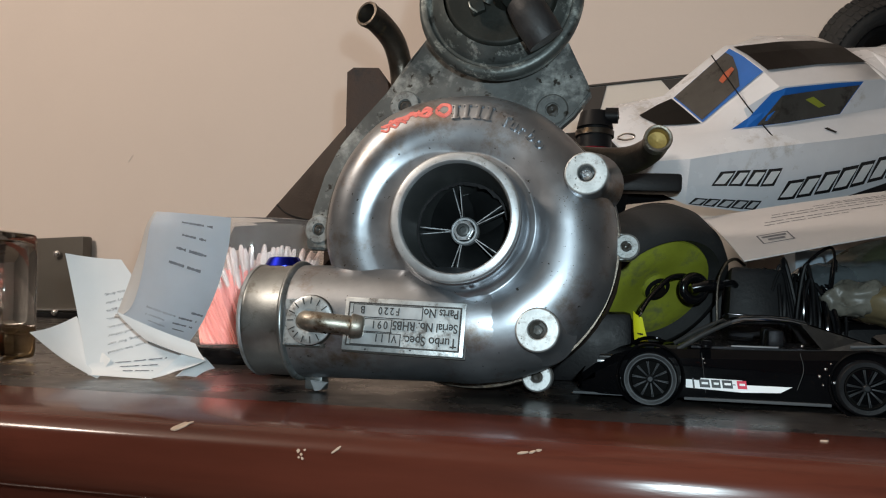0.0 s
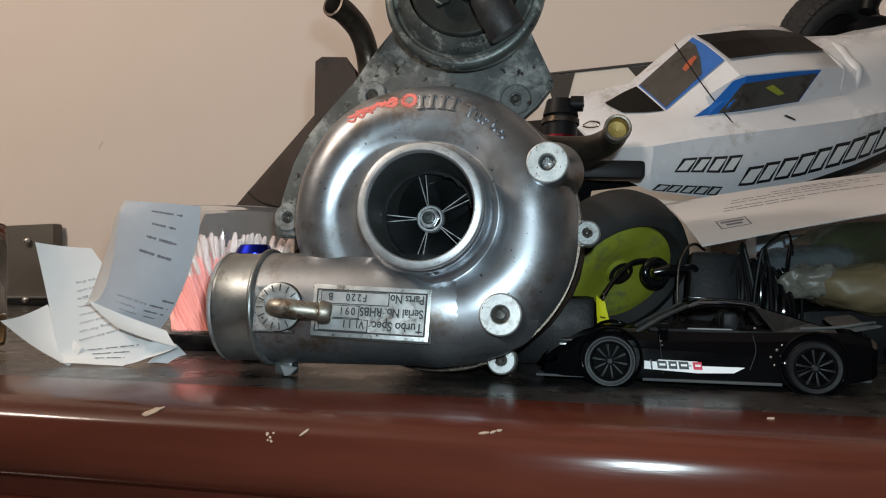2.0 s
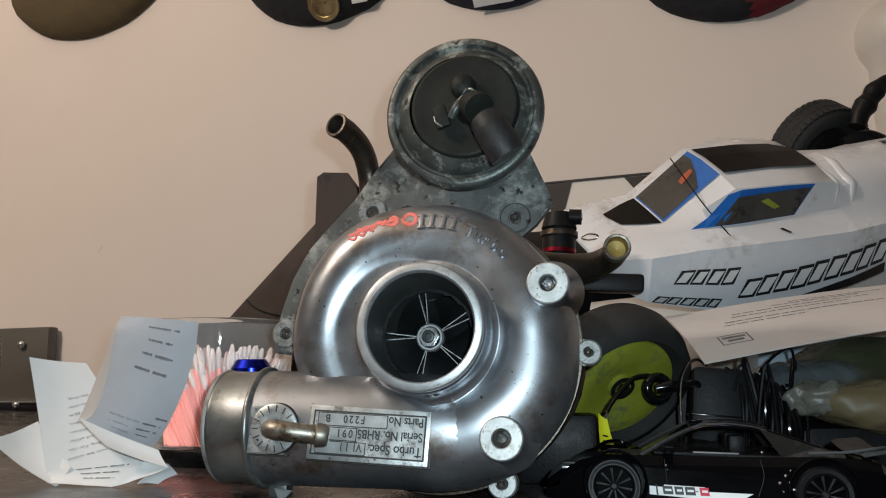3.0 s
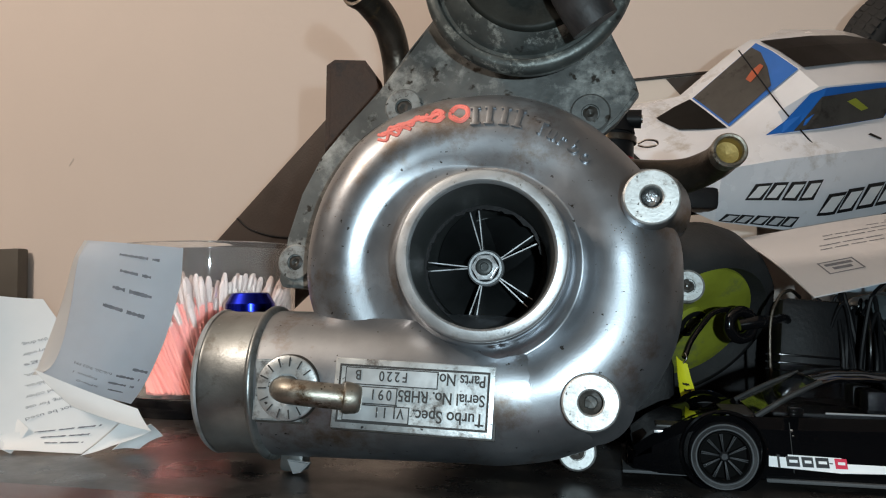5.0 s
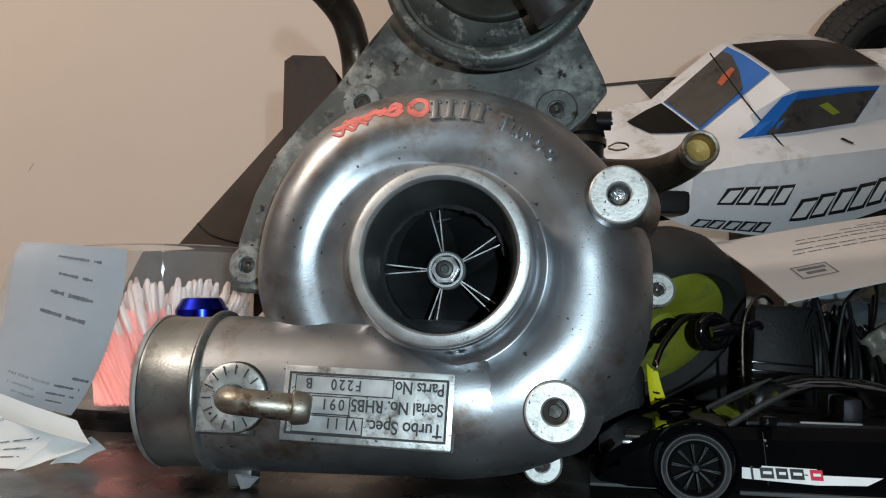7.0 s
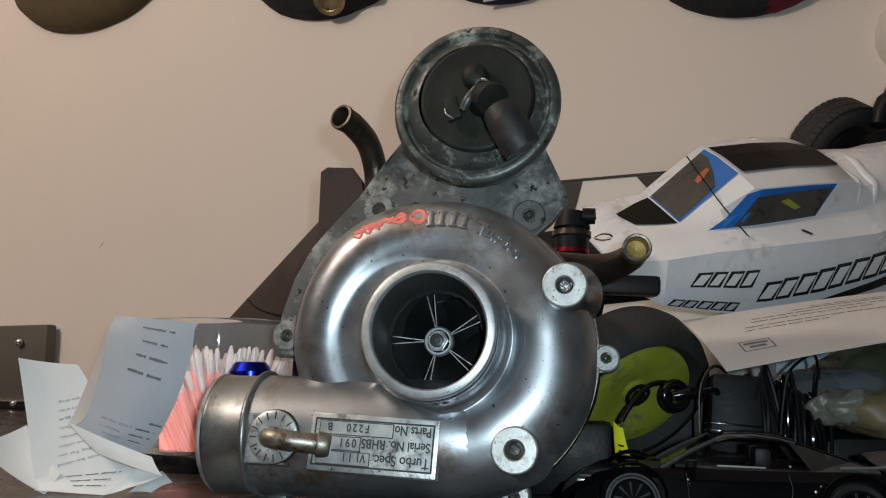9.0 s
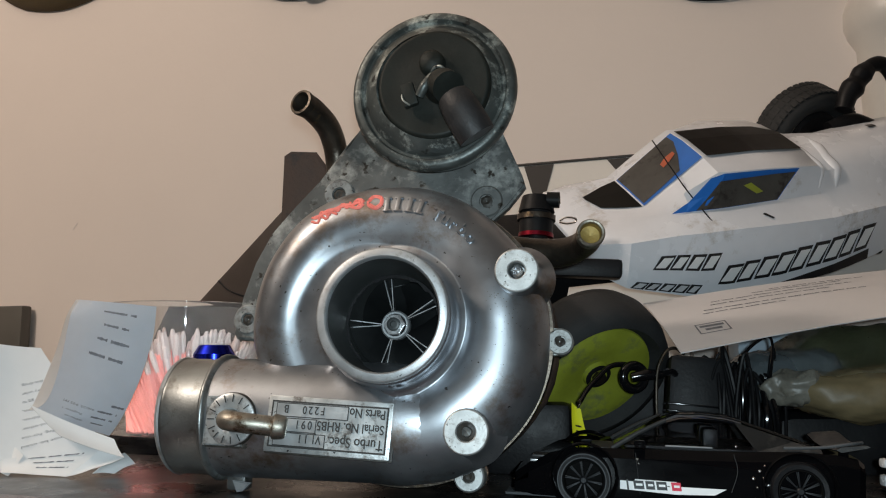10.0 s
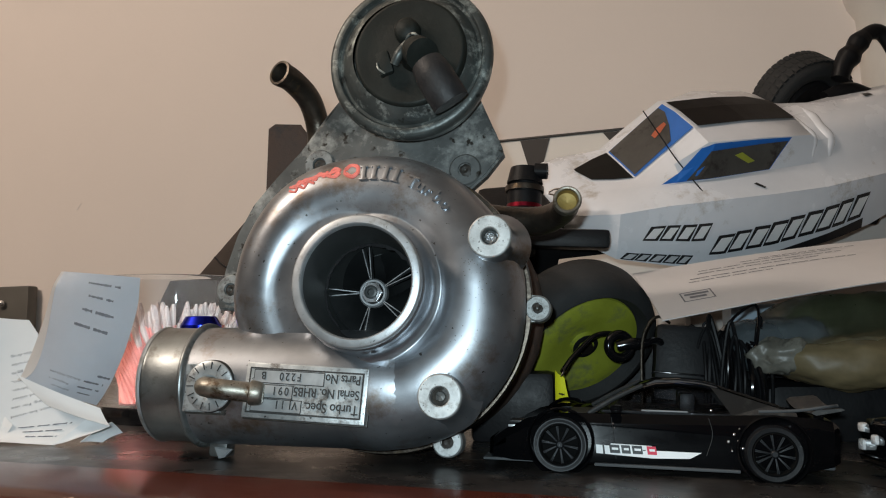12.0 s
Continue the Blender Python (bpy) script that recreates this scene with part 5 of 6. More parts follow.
part("rear_link", world_tube([(0.417, 0.706, 0.3225), (0.428, 0.707, 0.3275), (0.438, 0.708, 0.3230), (0.452, 0.712, 0.300)], [0.0060, 0.0070, 0.0065, 0.0060], 12), BLACK_PLASTIC, buggy)
part("rear_tower", world_tube([(0.385, 0.715, 0.268), (0.405, 0.715, 0.276), (0.425, 0.72, 0.272)], 0.008, 12), BLACK_PLASTIC, buggy)


# cord with plug and yellow tag in front of the buggy's wheel
cord = thing("tagged_cord", pose(0.12, 0.50, 0.0), "black cord with a round plug and a yellow tag", "cord")
CI = Matrix.Translation((-0.12, -0.50, 0.0))
cv = lambda pts: [CI @ Vector(p) for p in pts]
part("wire", tube(cv([(0.1135, 0.487, 0.0405), (0.120, 0.498, 0.0470), (0.129, 0.508, 0.0545), (0.138, 0.515, 0.0610), (0.148, 0.520, 0.0625), (0.158, 0.524, 0.0600)]), 0.0016, 10), BLACK_GLOSS, cord)
ring = []
for i in range(29):
    a = i * math.tau / 28
    ring.append((0.1535 + 0.0072 * math.cos(a), 0.5175 + 0.0022 * math.cos(a), 0.0545 + 0.0072 * math.sin(a)))
part("plug_ring", tube(cv(ring), 0.0030, 12, 2), BLACK_GLOSS, cord, "round black plug")
part("plug", tube(cv([(0.151, 0.513, 0.0545), (0.160, 0.512, 0.0560), (0.170, 0.514, 0.0565)]), [0.0030, 0.0036, 0.0026], 14), BLACK_GLOSS, cord)
part("second_wire", tube(cv([(0.169, 0.514, 0.0565), (0.180, 0.522, 0.057), (0.190, 0.540, 0.045), (0.200, 0.545, 0.004)]), 0.0022, 8), BLACK_GLOSS, cord)
part("hook", tube(cv([(0.1120, 0.4845, 0.0375), (0.1135, 0.4840, 0.0400), (0.1130, 0.4850, 0.0425)]), 0.0005, 6), CHROME, cord)
T1 = [(0.1090, 0.486, 0.0410), (0.1140, 0.485, 0.0370), (0.1165, 0.476, 0.0200), (0.1075, 0.474, 0.0195)]
T2 = [(0.1075, 0.474, 0.0195), (0.1165, 0.476, 0.0200), (0.0985, 0.452, 0.0006), (0.0880, 0.455, 0.0006)]
tag = part("tag", sheet(cv(T1), (0.001, 0.001, 0), 0.0006, 6, 8, 0.0002), YELLOW_TAG, cord, "bright yellow tag with black marks")
part("tag_end", sheet(cv(T2), (0.001, -0.002, 0), 0.0006, 6, 8, 0.0002), YELLOW_TAG, cord)
for k, v in enumerate((0.55, 0.70, 0.85)):
    for side in (-1, 1):
        print_line(tag, cv(T1), (0.001, 0.001, 0), 0.30, 0.85, v, 0.07, side, 70 + k, 0.5, DECAL_BLACK, 0.0002)

# ---- card with small print, lying over the clutter ----
K = [(0.175, 0.572, 0.1035), (0.430, 0.628, 0.1370), (0.400, 0.502, 0.1020), (0.166, 0.460, 0.0690)]
KB = (-0.003, -0.002, 0)
card = thing("printed_card", pose(0.28, 0.53, 0.0), "white card with small faded print, lying across the cables and bag", "card")
KI = Matrix.Translation((-0.28, -0.53, 0.0))
kv = [KI @ Vector(p) for p in K]
cs = part("card_sheet", sheet(kv, KB, 0.0006, 20, 10, 0.0002), CARD, card)
for k, (u0, u1, v) in enumerate(((0.30, 0.58, 0.20), (0.17, 0.60, 0.27), (0.16, 0.52, 0.335), (0.13, 0.62, 0.43), (0.12, 0.36, 0.49), (0.36, 0.66, 0.155))):
    for side in (-1, 1):
        print_line(cs, kv, KB, u0, u1, v, 0.015, side, 90 + k, 0.22, INK, 0.0002)
for u0, u1, v0, v1 in ((0.075, 0.160, 0.665, 0.675), (0.075, 0.160, 0.805, 0.815), (0.075, 0.079, 0.665, 0.815), (0.156, 0.160, 0.665, 0.815), (0.085, 0.150, 0.695, 0.725), (0.095, 0.140, 0.745, 0.775)):
    for side in (-1, 1):
        print_line(cs, kv, KB, u0, u1, (v0 + v1) / 2, v1 - v0, side, 7, 0.0, INK, 0.0002)

# ---- mains adapter and cables ----
adapter = thing("mains_adapter", pose(0.192, 0.535, top_z(0.192), -4, 5, -12) @ Matrix.Diagonal((1, 1, 1.075, 1)), "black plastic mains adapter standing on end among its cables", "adapter")
part("body", box((0.034, 0.036, 0.066), (0, 0, 0.0335), 0.004), BLACK_PLASTIC, adapter)
for z in (0.030, 0.034, 0.038):
    part("ridge", box((0.0346, 0.0366, 0.0012), (0, 0, z), 0.0004), BLACK_GLOSS, adapter)
cables = thing("cable_bundle", pose(0.225, 0.53, top_z(0.225)) @ Matrix.Diagonal((1, 1, 1.08, 1)), "tangled bundle of thin black cables", "cable")
rnd = random.Random(11)
for k in range(20):
    x, y = rnd.uniform(-0.020, 0.022), rnd.uniform(-0.014, 0.018)
    w, h = rnd.uniform(0.003, 0.010), rnd.uniform(0.054, 0.074)
    pts = [(x - w, y, 0.003), (x - w * 0.8, y + rnd.uniform(-0.01, 0.01), h * 0.6), (x - w * 0.1, y + rnd.uniform(-0.01, 0.01), h), (x + w * 0.7, y + rnd.uniform(-0.01, 0.01), h * 0.62), (x + w, y, 0.003)]
    part("cable", tube(pts, rnd.choice((0.0009, 0.0012, 0.0016)), 8, 7), BLACK_GLOSS if k % 4 == 0 else BLACK_PLASTIC, cables)
part("lead_loop", tube([(-0.060, -0.022, 0.003), (-0.0600, -0.022, 0.052), (-0.0550, -0.021, 0.068), (-0.048, -0.020, 0.0725), (-0.040, -0.014, 0.0690)], 0.0009, 8), STEEL_DARK, cables, "thin grey lead")
part("lead_loop", tube([(-0.008, -0.016, 0.060), (0.000, -0.016, 0.072), (0.014, -0.014, 0.079), (0.016, -0.012, 0.066), (0.010, -0.012, 0.045)], 0.0009, 8), BLACK_GLOSS, cables)

# black block added behind the cables, standing in for their dark mass
black_filler = obj("case", jitter(box((0.150, 0.030, 0.063), (0, 0, 0.0320), 0.008), 0.0010, 40), BLACK_PLASTIC)
black_filler.matrix_world = pose(0.218, 0.615, top_z(0.218), 0, 0, -8) @ Matrix.Diagonal((1, 1, 1.09, 1))
tagged(black_filler, "plain black block added behind the cables to fill their dark mass", "case")

# added dark block that fills the gap beside the turbocharger
filler = obj("filler_block", jitter(box((0.050, 0.024, 0.042), (0, 0, 0.0212), 0.005), 0.0008, 60), BLACK_PLASTIC)
filler.matrix_world = pose(0.086, 0.502, top_z(0.086), 0, 0, -10)
tagged(filler, "small charcoal filler block added behind the turbocharger", "foam block")

# added dark strip that fills the gap between tyre and car
filler = obj("filler_strip", jitter(box((0.095, 0.018, 0.016), (0, 0, 0.0082), 0.003), 0.0006, 60), BLACK_PLASTIC)
filler.matrix_world = pose(0.152, 0.478, top_z(0.152), 0, 0, -8)
tagged(filler, "thin charcoal filler strip added behind a model car", "foam strip")

# black pouch, parcel in a plastic bag, pale blue box
pouch = obj("pouch", jitter(box((0.30, 0.15, 0.030), (0, 0, 0.0155), 0.010), 0.0010, 40), BLACK_PLASTIC)
pouch.matrix_world = pose(0.405, 0.590, top_z(0.405), 0, 0, -6) @ Matrix.Diagonal((1, 1, 1.35, 1))
tagged(pouch, "low black fabric pouch under a plastic bag", "pouch")


def lump(size, at, seed, rough, segs=24, crease=0.0):
    """A soft uneven body; crease raises sharp folds on it."""
    bm = bmesh.new()
    bmesh.ops.create_uvsphere(bm, u_segments=segs * 2, v_segments=segs, radius=1)
    for v in bm.verts:
        c = v.co.copy()
        v.co = Vector([math.copysign(abs(c[i]) ** 0.7, c[i]) * size[i] / 2 for i in range(3)])
        p = v.co.copy()
        v.co += c * (noise.noise(p * 42 + Vector((seed, 0, 0))) * rough + abs(noise.noise(p * 95 + Vector((0, seed, 0)))) * rough * 0.6)
        if crease:
            q = Vector((p.x * 0.6, p.y, p.z)) * 70
            fold = (1 - abs(noise.noise(q + Vector((seed, 3, 0))))) ** 5 + 0.6 * (1 - abs(noise.noise(q * 2.1 + Vector((0, seed, 5))))) ** 5
            v.co += c * fold * crease
        v.co += Vector(at)
    return bm


bag = thing("plastic_bag", pose(0.335, 0.552, 0.030), "clear plastic bag round a tan parcel, on a black pouch", "bag")
part("parcel", lump((0.186, 0.060, 0.034), (0.014, -0.026, 0.014), 3.0, 0.0040, 40, 0.0012), BAG_TAN, bag, "tan paper parcel")
part("film", lump((0.176, 0.066, 0.056), (0.020, 0.012, 0.0290), 8.0, 0.0035, 40, 0.0006), BAG_OLIVE, bag, "olive film-wrapped bundle")
part("film_knot", lump((0.040, 0.018, 0.017), (-0.078, -0.030, 0.0165), 5.0, 0.0040, 36, 0.0035), BAG_FILM, bag, "crumpled grey film")
part("film_corner", lump((0.064, 0.052, 0.034), (-0.074, -0.004, 0.0240), 14.0, 0.0040, 36, 0.0008), BAG_SLATE, bag, "slate-grey folded film corner")
sheet_over = part("loose_film", lump((0.196, 0.082, 0.060), (0.012, -0.004, 0.0270), 11.0, 0.0030, 48, 0.0009), BAG_CLEAR, bag, "loose clear film")
sheet_over.visible_shadow = False
blue_box = obj("storage_box", box((0.045, 0.045, 0.086), (0, 0, 0.0432), 0.003), PALE_BLUE)
blue_box.matrix_world = pose(0.303, 0.690, top_z(0.303), 0, 0, -10) @ Matrix.Diagonal((1, 1, 1.09, 1))
tagged(blue_box, "small pale blue plastic box behind the bag", "box")


# ---- black model car ----
def car_paint_loft(stations):
    bm, rings = bmesh.new(), []
    for s, hw, zb, sh, top in stations:
        half = [(0.0, top + 0.0006), (hw * 0.55, top), (hw * 0.90, sh), (hw * 1.0, sh - 0.0040), (hw * 0.955, zb + 0.0075), (hw * 0.945, zb + 0.001), (hw * 0.93, zb)]
        full = half + [(-y, z) for y, z in reversed(half[1:])]
        rings.append([bm.verts.new((s, y, z)) for y, z in full])
    ring_faces(bm, rings, True, (True, True))
    return bm


def car_wheel(parent, s, y, face, lines=True):
    w = part("wheel", lathe([(0.0088, 0.0022), (0.0094, 0.0034), (0.0112, 0.0036), (0.0121, 0.0026), (0.0123, 0.0), (0.0123, -0.0080), (0.0, -0.0080)], 44), BLACK_PLASTIC, parent, "black wheel with a lacy spoked rim")
    w.matrix_local = axes((s, y, 0.0124), (1, 0, 0), (0, 0, -face), (0, face, 0))
    part("rim", lathe([(0.0089, 0.0008), (0.0090, 0.0036), (0.0086, 0.0038), (0.0083, 0.0030), (0.0080, 0.0004), (0.0, 0.0002)], 40), RIM_BACK, w, smooth=20)
    for i in range(20):
        a = i * math.tau / 20 + (0.075 if i % 2 else -0.075)
        o = part("spoke", box((0.0064, 0.00042, 0.0014), (0.0052, 0, 0.0022), 0.0001), RIM_DARK, w)
        o.matrix_local = Matrix.Rotation(a, 4, "Z") @ pose(0, 0, 0, 0, -4, 7 if i % 2 else -7)
    for r in (0.0098, 0.0114) if lines else ():
        part("sidewall_line", lathe([(r - 0.0002, 0.0034), (r - 0.0002, 0.0038), (r + 0.0002, 0.0038), (r + 0.0003, 0.0032)], 44), TYRE_LINE, w)
    part("hub_cap", lathe([(0.0018, 0.001), (0.0017, 0.0030), (0.0011, 0.0035), (0.0, 0.0035)], 20), RIM_DARK, w)
    return w


CM = axes((0.1053, 0.4272, top_z(0.1053)), D_ALONG * 1.05, D_BACK * 1.05, D_ALONG.cross(D_BACK) * 1.05)
car = thing("model_car", CM, "glossy black model sports car with a white side stripe", "model car")
part("body", car_paint_loft([(-0.0335, 0.0210, 0.0050, 0.0095, 0.0100), (-0.0315, 0.0260, 0.0042, 0.0130, 0.0135), (-0.0250, 0.0290, 0.0040, 0.0180, 0.0178), (-0.0150, 0.0302, 0.0040, 0.0232, 0.0205), (-0.0040, 0.0306, 0.0040, 0.0260, 0.0220),
     (0.0060, 0.0305, 0.0040, 0.0262, 0.0235), (0.0180, 0.0298, 0.0040, 0.0262, 0.0256), (0.0450, 0.0294, 0.0040, 0.0268, 0.0268), (0.0700, 0.0298, 0.0040, 0.0274, 0.0275), (0.0860, 0.0308, 0.0040, 0.0282, 0.0278), (0.0970, 0.0310, 0.0045, 0.0282, 0.0278),
     (0.1080, 0.0300, 0.0060, 0.0276, 0.0275), (0.1150, 0.0280, 0.0075, 0.0262, 0.0266), (0.1180, 0.0250, 0.0090, 0.0238, 0.0246)]), CAR_PAINT, car, "glossy black body", smooth=25)
# cabin: roof panel on dusty pillars, with smoked see-through glass
ROOF = ((0.0350, 0.0186, 0.0388), (0.0420, 0.0184, 0.0410), (0.0520, 0.0184, 0.0416), (0.0620, 0.0184, 0.0410), (0.0690, 0.0188, 0.0396))
bm, rings = bmesh.new(), []
for s, hw, zt in ROOF:
    rings.append([bm.verts.new((s, y, z)) for y, z in ((0.0, zt + 0.0008), (hw * 0.72, zt + 0.0002), (hw, zt - 0.0014), (hw * 0.97, zt - 0.0024), (0.0, zt - 0.0010), (-hw * 0.97, zt - 0.0024), (-hw, zt - 0.0014), (-hw * 0.72, zt + 0.0002))])
ring_faces(bm, rings, True, (True, True))
part("roof", bm, CAR_PAINT, car, "glossy black roof panel", smooth=50)
part("cabin_floor", box((0.066, 0.050, 0.0014), (0.051, 0, 0.0272), 0.0004), BLACK_PLASTIC, car)
for x, y in ((0.048, -0.0095), (0.048, 0.0095)):
    part("seat", box((0.007, 0.012, 0.0085), (x + 0.008, y, 0.0315), 0.002), BLACK_PLASTIC, car)
for side in (-1, 1):
    part("front_pillar", tube([(0.0120, side * 0.0245, 0.0258), (0.0240, side * 0.0215, 0.0330), (0.0360, side * 0.0184, 0.0388)], [0.0012, 0.0011, 0.0010], 8), CAR_DUSTY, car, "dusty windscreen pillar")
    bm = bmesh.new()
    out = [(0.0655, 0.0190, 0.0394), (0.0780, 0.0202, 0.0356), (0.0900, 0.0214, 0.0320), (0.1010, 0.0224, 0.0292), (0.1010, 0.0258, 0.0276), (0.0740, 0.0262, 0.0274)]
    bm.faces.new([bm.verts.new((x, side * y, z)) for x, y, z in out])
    bmesh.ops.solidify(bm, geom=bm.faces[:], thickness=0.0008)
    part("rear_buttress", bm, CAR_DUSTY, car, "dusty rear buttress", smooth=0)
    bm = bmesh.new()
    out = [(0.0150, 0.0258, 0.0264), (0.0250, 0.0218, 0.0326), (0.0355, 0.0190, 0.0380), (0.0640, 0.0190, 0.0386), (0.0730, 0.0258, 0.0276)]
    bm.faces.new([bm.verts.new((x, side * y, z)) for x, y, z in out])
    bmesh.ops.solidify(bm, geom=bm.faces[:], thickness=0.0005)
    part("side_window", bm, CAR_TINT, car, "smoked clear side window", smooth=0).visible_shadow = False
part("window_sill", box((0.0200, 0.0008, 0.0007), (0.0455, -0.0262, 0.0283), 0.0002), SILL, car, "pale line under the window")
for nm, q, m in (("windscreen", [(0.0130, -0.0235, 0.0262), (0.0355, -0.0182, 0.0392), (0.0355, 0.0182, 0.0392), (0.0130, 0.0235, 0.0262)], CAR_TINT), ("rear_cover", [(0.0705, -0.0186, 0.0386), (0.1000, -0.0216, 0.0294), (0.1000, 0.0216, 0.0294), (0.0705, 0.0186, 0.0386)], CAR_DUSTY)):
    bm = bmesh.new()
    bm.faces.new([bm.verts.new(p) for p in q])
    bmesh.ops.solidify(bm, geom=bm.faces[:], thickness=0.0005)
    part(nm, bm, m, car, "smoked windscreen" if m is CAR_TINT else "dusty rear cover", smooth=0)
bm, rings = bmesh.new(), []
for q in np.linspace(-1, 1, 17):
    z, x = 0.0335 - 0.0022 * abs(q) ** 2 + 0.0012 * math.sin(3.3 * q), 0.1060 - 0.004 * (1 - q * q)
    rings.append([bm.verts.new((x + dx, q * 0.0275, z + dz)) for dx, dz in ((0.0, -0.0016), (0.002, -0.0004), (0.012, 0.0008), (0.0135, 0.0002), (0.012, -0.0004), (0.002, -0.0026))])
ring_faces(bm, rings, True, (True, True))
part("rear_wing", bm, CAR_DUSTY, car, "dusty curved rear wing", smooth=50)
for y in (-0.022, 0.022):
    part("wing_post", box((0.004, 0.0016, 0.006), (0.110, y, 0.0290), 0.0004), CAR_PAINT, car)
part("exhaust_box", box((0.007, 0.048, 0.0050), (0.1125, 0, 0.0082), 0.0010), TYRE_LINE, car, "dull grey bumper block")
part("mirror", box((0.005, 0.006, 0.0036), (0.0245, -0.0300, 0.0290), 0.0012), CAR_PAINT, car)
part("headlamp", box((0.009, 0.011, 0.0012), (-0.0190, -0.0215, 0.0212), 0.0005, m=pose(0, 0, 0, 0, 0, 0)), CAR_DUSTY, car, "dusty headlamp")
part("cowl", box((0.0110, 0.0300, 0.0008), (0.0080, -0.0040, 0.0252), 0.0003, m=pose(0, 0, 0)), CAR_DUSTY, car, "dusty cowl below the windscreen")
# a highlight on the nose, made as a pale block
part("nose_glint", box((0.0040, 0.0016, 0.0010), (-0.0222, -0.0262, 0.0192), 0.0003), LAMP_LENS, car, "small pale block painted in as a glint")
part("front_lip", box((0.030, 0.0545, 0.0012), (-0.0205, 0, 0.0040), 0.0004), TYRE_LINE, car, "grey lip")
part("side_skirt", box((0.062, 0.0590, 0.0014), (0.0460, 0, 0.0040), 0.0005), TYRE_LINE, car)
for s, wide in ((0.0, 0.0304), (0.0905, 0.0288)):
    for face in (-1, 1):
        arch = part("wheel_arch", lathe([(0.0150, 0.0004), (0.0153, 0.0012), (0.0146, 0.0016), (0.0138, 0.0006), (0.0136, -0.006)], 44), CAR_PAINT, car)
        arch.matrix_local = axes((s, face * 0.0302, 0.0135), (1, 0, 0), (0, 0, -face), (0, face, 0))
        car_wheel(car, s, face * wide, face, s == 0.0)
part("wheel_well", box((0.118, 0.050, 0.014), (0.0450, 0, 0.0120), 0.002), BLACK_PLASTIC, car)
def stripe(outline, material, lift, name):
    bm = bmesh.new()
    bm.faces.new([bm.verts.new((s, -0.0289 - lift - max(0.0, z - 0.0115) * 0.11, z)) for s, z in outline])
    return part(name, bm, material, car, smooth=0)
stripe([(0.0158, 0.0128), (0.0220, 0.0125), (0.0222, 0.0136), (0.0400, 0.0132), (0.0405, 0.0112), (0.0610, 0.0112), (0.0560, 0.0084), (0.0400, 0.0078), (0.0158, 0.0090)], DECAL_WHITE, 0.0001, "side_stripe")
stripe([(0.0184, 0.0134), (0.0192, 0.0134), (0.0198, 0.0086), (0.0190, 0.0086)], DECAL_BLACK, 0.0002, "decal_line")
for s0, s1, m, n in ((0.0214, 0.0258, DECAL_BLACK, DECAL_WHITE), (0.0266, 0.0304, DECAL_BLACK, DECAL_WHITE), (0.0312, 0.0356, DECAL_BLACK, DECAL_WHITE), (0.0376, 0.0416, DECAL_RED, DECAL_WHITE)):
    stripe([(s0, 0.0130), (s1, 0.0130), (s1 + 0.0006, 0.0094), (s0 + 0.0006, 0.0094)], m, 0.0002, "decal_block")
    stripe([(s0 + 0.0012, 0.0118), (s1 - 0.0004, 0.0118), (s1 - 0.0003, 0.0108), (s0 + 0.0013, 0.0108)], n, 0.0003, "decal_inlay")
stripe([(0.0360, 0.0113), (0.0372, 0.0113), (0.0373, 0.0109), (0.0361, 0.0109)], DECAL_BLACK, 0.0002, "decal_block")
# tiny chrome lumps set on the flank in place of glints
for s, z, r in ((0.0720, 0.0165, 0.8), (0.0780, 0.0140, 0.9), (0.0745, 0.0198, 0.8), (0.0762, 0.0170, 0.6), (0.0800, 0.0160, 0.5), (0.0735, 0.0128, 0.5), (0.0765, 0.0222, 0.5), (0.0232, 0.0222, 0.7), (0.0238, 0.0204, 0.5), (0.0655, 0.0292, 0.7)):
    part("glint_lump", lump((0.0016 * r, 0.0008, 0.0015 * r), (s, -0.0292 - (z - 0.0115) * 0.09 if z < 0.026 else -0.0256, z), s * 100, 0.0005, 8), CHROME, car)

for pts in ([(0.0225, -0.0300, 0.0250), (0.0235, -0.0292, 0.0160), (0.0245, -0.0284, 0.0070)], [(0.0640, -0.0298, 0.0262), (0.0655, -0.0294, 0.0190), (0.0630, -0.0286, 0.0100)]):
    part("door_seam", tube(pts, 0.00016, 6), CAR_DUSTY, car)
part("rear_lip", tube([(0.0850, -0.0262, 0.0296), (0.1000, -0.0268, 0.0306), (0.1120, -0.0262, 0.0326), (0.1175, -0.0225, 0.0330)], 0.0007, 8), TYRE_LINE, car, "dusty tail lip")
part("arch_glint", tube([(-0.0105, -0.0322, 0.0226), (-0.0060, -0.0324, 0.0264), (0.0, -0.0325, 0.0282), (0.0060, -0.0324, 0.0266)], 0.0004, 6), CAR_PAINT, car, "polished arch lip")

# second car behind it
CM2 = axes((0.2480, 0.3860, top_z(0.2480)), (0.9990, -0.0510, SLOPE), (0.0510, 0.9990, 0), (-SLOPE, 0, 1))
car_b = thing("model_car", CM2, "glossy black model car with chrome lamps, behind another model car", "model car")
part("body", car_paint_loft([(-0.0020, 0.0230, 0.0060, 0.0225, 0.0235), (0.0010, 0.0270, 0.0045, 0.0262, 0.0270), (0.0150, 0.0295, 0.0040, 0.0285, 0.0290), (0.0600, 0.0300, 0.0040, 0.0300, 0.0310), (0.1050, 0.0290, 0.0045, 0.0290, 0.0300), (0.1150, 0.0240, 0.0070, 0.0250, 0.0260)]), CAR_PAINT, car_b, smooth=50)
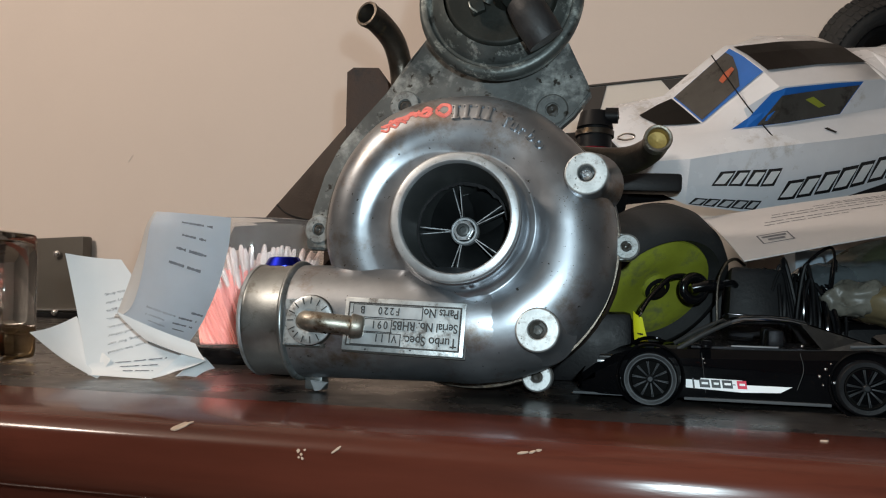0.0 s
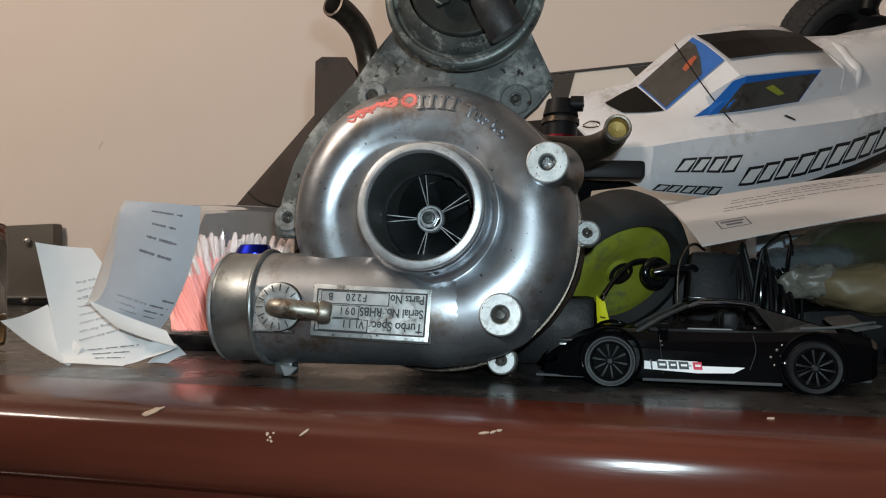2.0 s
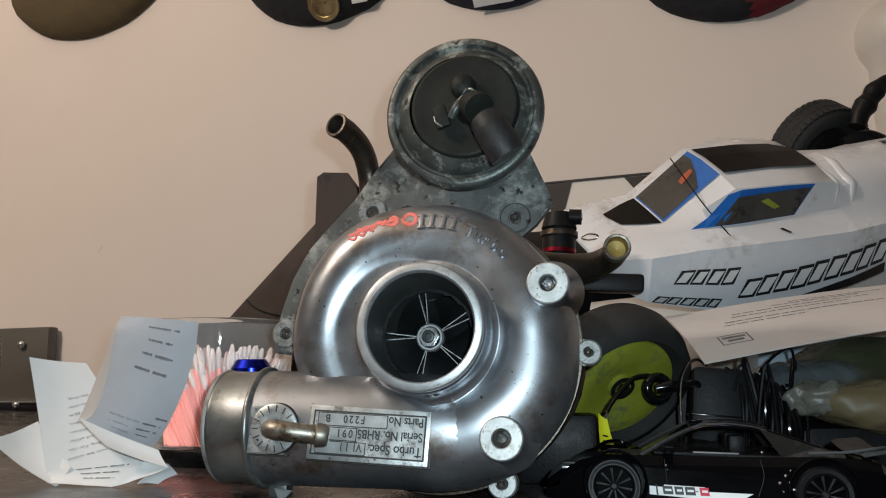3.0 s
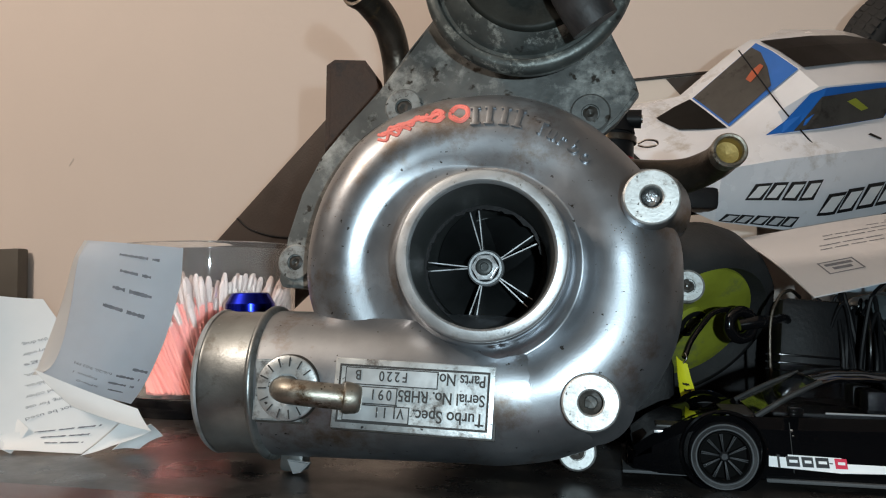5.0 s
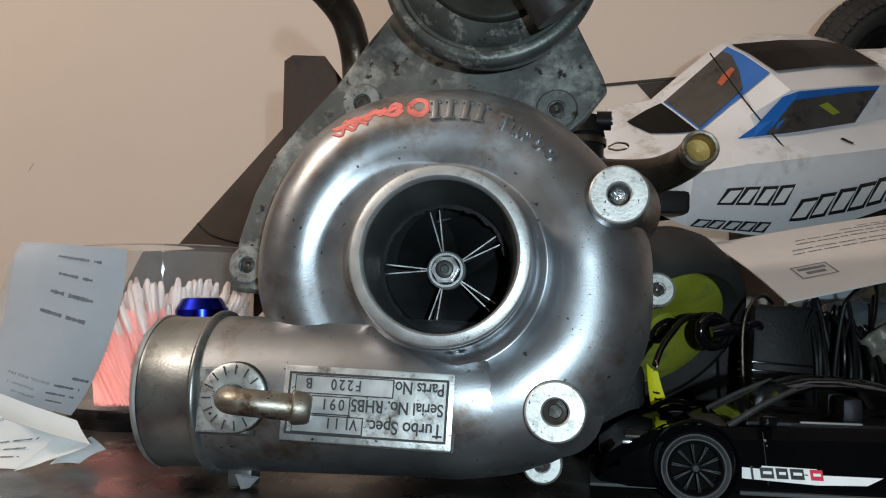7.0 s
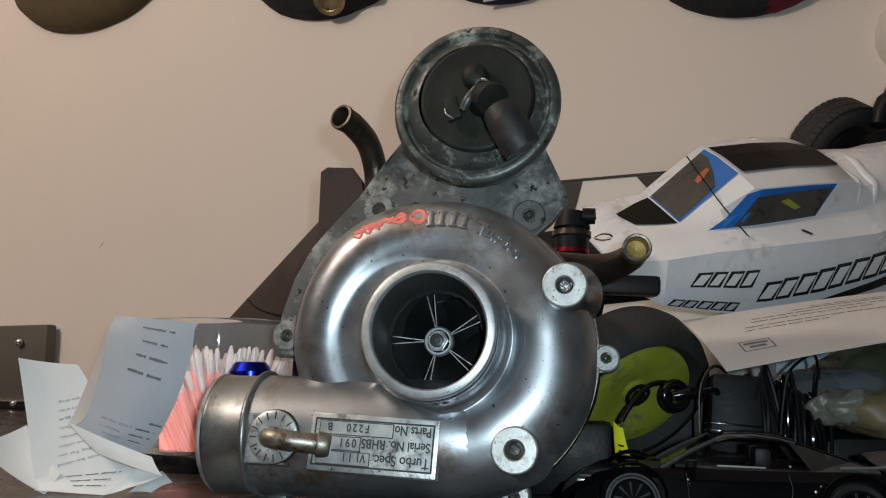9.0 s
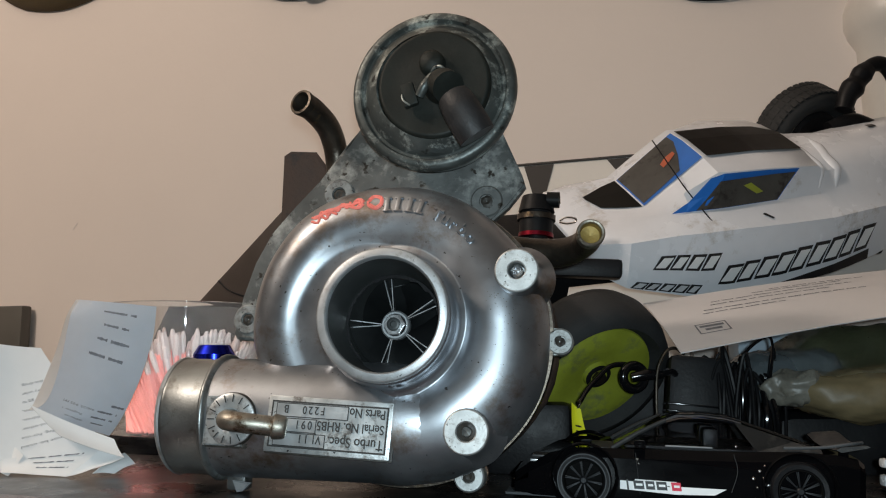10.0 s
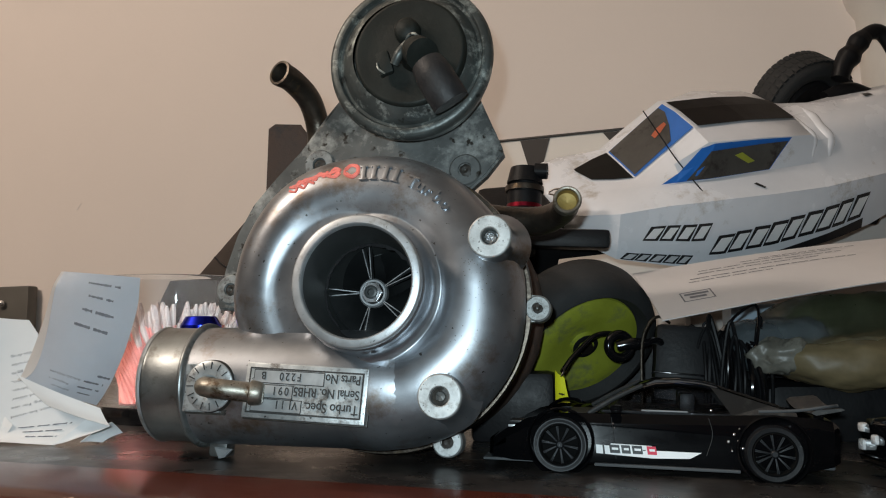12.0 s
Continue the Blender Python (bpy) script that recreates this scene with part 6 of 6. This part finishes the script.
part("cabin", car_paint_loft([(0.030, 0.018, 0.028, 0.032, 0.033), (0.045, 0.018, 0.028, 0.042, 0.043), (0.075, 0.018, 0.028, 0.042, 0.043), (0.092, 0.018, 0.028, 0.032, 0.033)]), CAR_GLASS, car_b)
for y in (-0.0225, 0.0225):
    for z, h in ((0.0222, 0.0046), (0.0140, 0.0056)):
        part("lamp", box((0.0040, 0.0062, h), (-0.0014, y, z), 0.0016), LAMP_LENS, car_b, "bright clear lamp")
for y in (-0.0080, 0.0080):
    part("lamp", box((0.0036, 0.0050, 0.0048), (-0.0022, y, 0.0178), 0.0014), LAMP_LENS, car_b, "bright clear lamp")
part("bumper", box((0.0030, 0.046, 0.003), (-0.0022, 0, 0.0085), 0.001), CHROME, car_b)
part("lamp_side", box((0.0060, 0.0020, 0.0050), (0.0030, -0.0268, 0.0170), 0.0008), LAMP_LENS, car_b)
for s in (0.022, 0.098):
    for face in (-1, 1):
        car_wheel(car_b, s, face * 0.0298, face)


# ---- caps hung on the wall ----
def cap(x, z, wide, high, material, label):
    c = thing("cap", WALL_M @ pose(x, 0, z), label, "cap", "caps hung on the wall")
    bm = bmesh.new()
    bmesh.ops.create_uvsphere(bm, u_segments=40, v_segments=20, radius=1)
    bmesh.ops.delete(bm, geom=[v for v in bm.verts if v.co.y > 0.02], context="VERTS")
    for v in bm.verts:
        v.co = Vector((v.co.x * wide, v.co.y * 0.045 - 0.001, v.co.z * high))
    part("crown", jitter(bm, 0.0015, 30), material, c)
    part("button", lathe([(0.006, 0.0), (0.005, 0.003), (0.0, 0.004)], 20), material, c).matrix_local = pose(0, -0.046, 0, 90, 0, 0)
    return c


cap(-0.555, 0.684, 0.162, 0.110, HAT_KHAKI, "dark khaki cloth cap hung on the wall")
c2 = cap(-0.143, 0.635, 0.137, 0.110, HAT_BLACK, "black cloth cap with a round gold badge on the wall")
o = part("badge", lathe([(0.0, 0.0030), (0.012, 0.0032), (0.0155, 0.0022), (0.0165, 0.0035), (0.0215, 0.0032), (0.0225, 0.0), (0.0, 0.0)], 40), GOLD, c2, "round gold badge")
o.matrix_local = pose(0.008, -0.0240, -0.0925, 124, 0, 0)
o = part("patch", box((0.022, 0.018, 0.0015), (0, 0, 0), 0.0005), DECAL_WHITE, c2, "small white patch")
o.matrix_local = pose(0.057, -0.0210, -0.0880, 120, 0, 0)
c3 = cap(0.105, 0.613, 0.126, 0.110, HAT_NAVY, "navy cloth cap with white panels on the wall")
o = part("patch", box((0.050, 0.020, 0.0015), (0, 0, 0), 0.0005), DECAL_WHITE, c3, "white panel")
o.matrix_local = pose(-0.012, -0.0190, -0.0995, 132, 0, 0)
c4 = cap(0.367, 0.552, 0.120, 0.110, HAT_BLACK, "black cap with a dark red peak on the wall")
bm = bmesh.new()
bmesh.ops.create_uvsphere(bm, u_segments=40, v_segments=20, radius=1)
bmesh.ops.delete(bm, geom=[v for v in bm.verts if v.co.y > -0.02 or v.co.x < 0.05], context="VERTS")
for v in bm.verts:
    v.co = Vector((v.co.x * 0.1195, v.co.y * 0.0475 - 0.001, v.co.z * 0.1115))
part("red_panel", bm, HAT_RED, c4, "dark red panel")

# white plastic fitting on the wall
fitting = thing("wall_fitting", WALL_M @ pose(0.530, 0.0, 0.280), "frosted white plastic fitting on the wall", "fitting")
part("shade", lathe([(0.034, 0.0), (0.040, 0.004), (0.042, 0.060), (0.043, 0.088), (0.050, 0.100), (0.0535, 0.112), (0.0530, 0.128), (0.048, 0.142), (0.036, 0.152), (0.0, 0.155)], 48), SHADE_WHITE, fitting)

# chips and scratches on the moulded edge
chip(-0.0954, -0.0518, -0.0043, 30, 0.0095, 0.0034, 40, seed=2)
for x, y, z, r, k in ((-0.0418, -0.0570, -0.0094, 1.0, 3), (-0.0404, -0.0574, -0.0106, 0.8, 4), (-0.0392, -0.0568, -0.0090, 0.7, 8), (-0.0397, -0.0578, -0.0120, 0.8, 10), (-0.0412, -0.0577, -0.0117, 0.6, 12)):
    chip(x, y, z, 68, 0.0017 * r, 0.0013 * r, 30 * k, seed=k)
chip(-0.0266, -0.0564, -0.0082, 55, 0.0046, 0.0009, 45, seed=5)
chip(0.0435, -0.0533, -0.0050, 33, 0.0042, 0.0010, 15, seed=6)
chip(0.0468, -0.0526, -0.0046, 30, 0.0030, 0.0010, 35, seed=7)
chip(0.0490, -0.0514, -0.0041, 28, 0.0026, 0.0009, 10, seed=11)
chip(0.1505, -0.0157, -0.0001, 1, 0.0034, 0.0016, 10, seed=9)
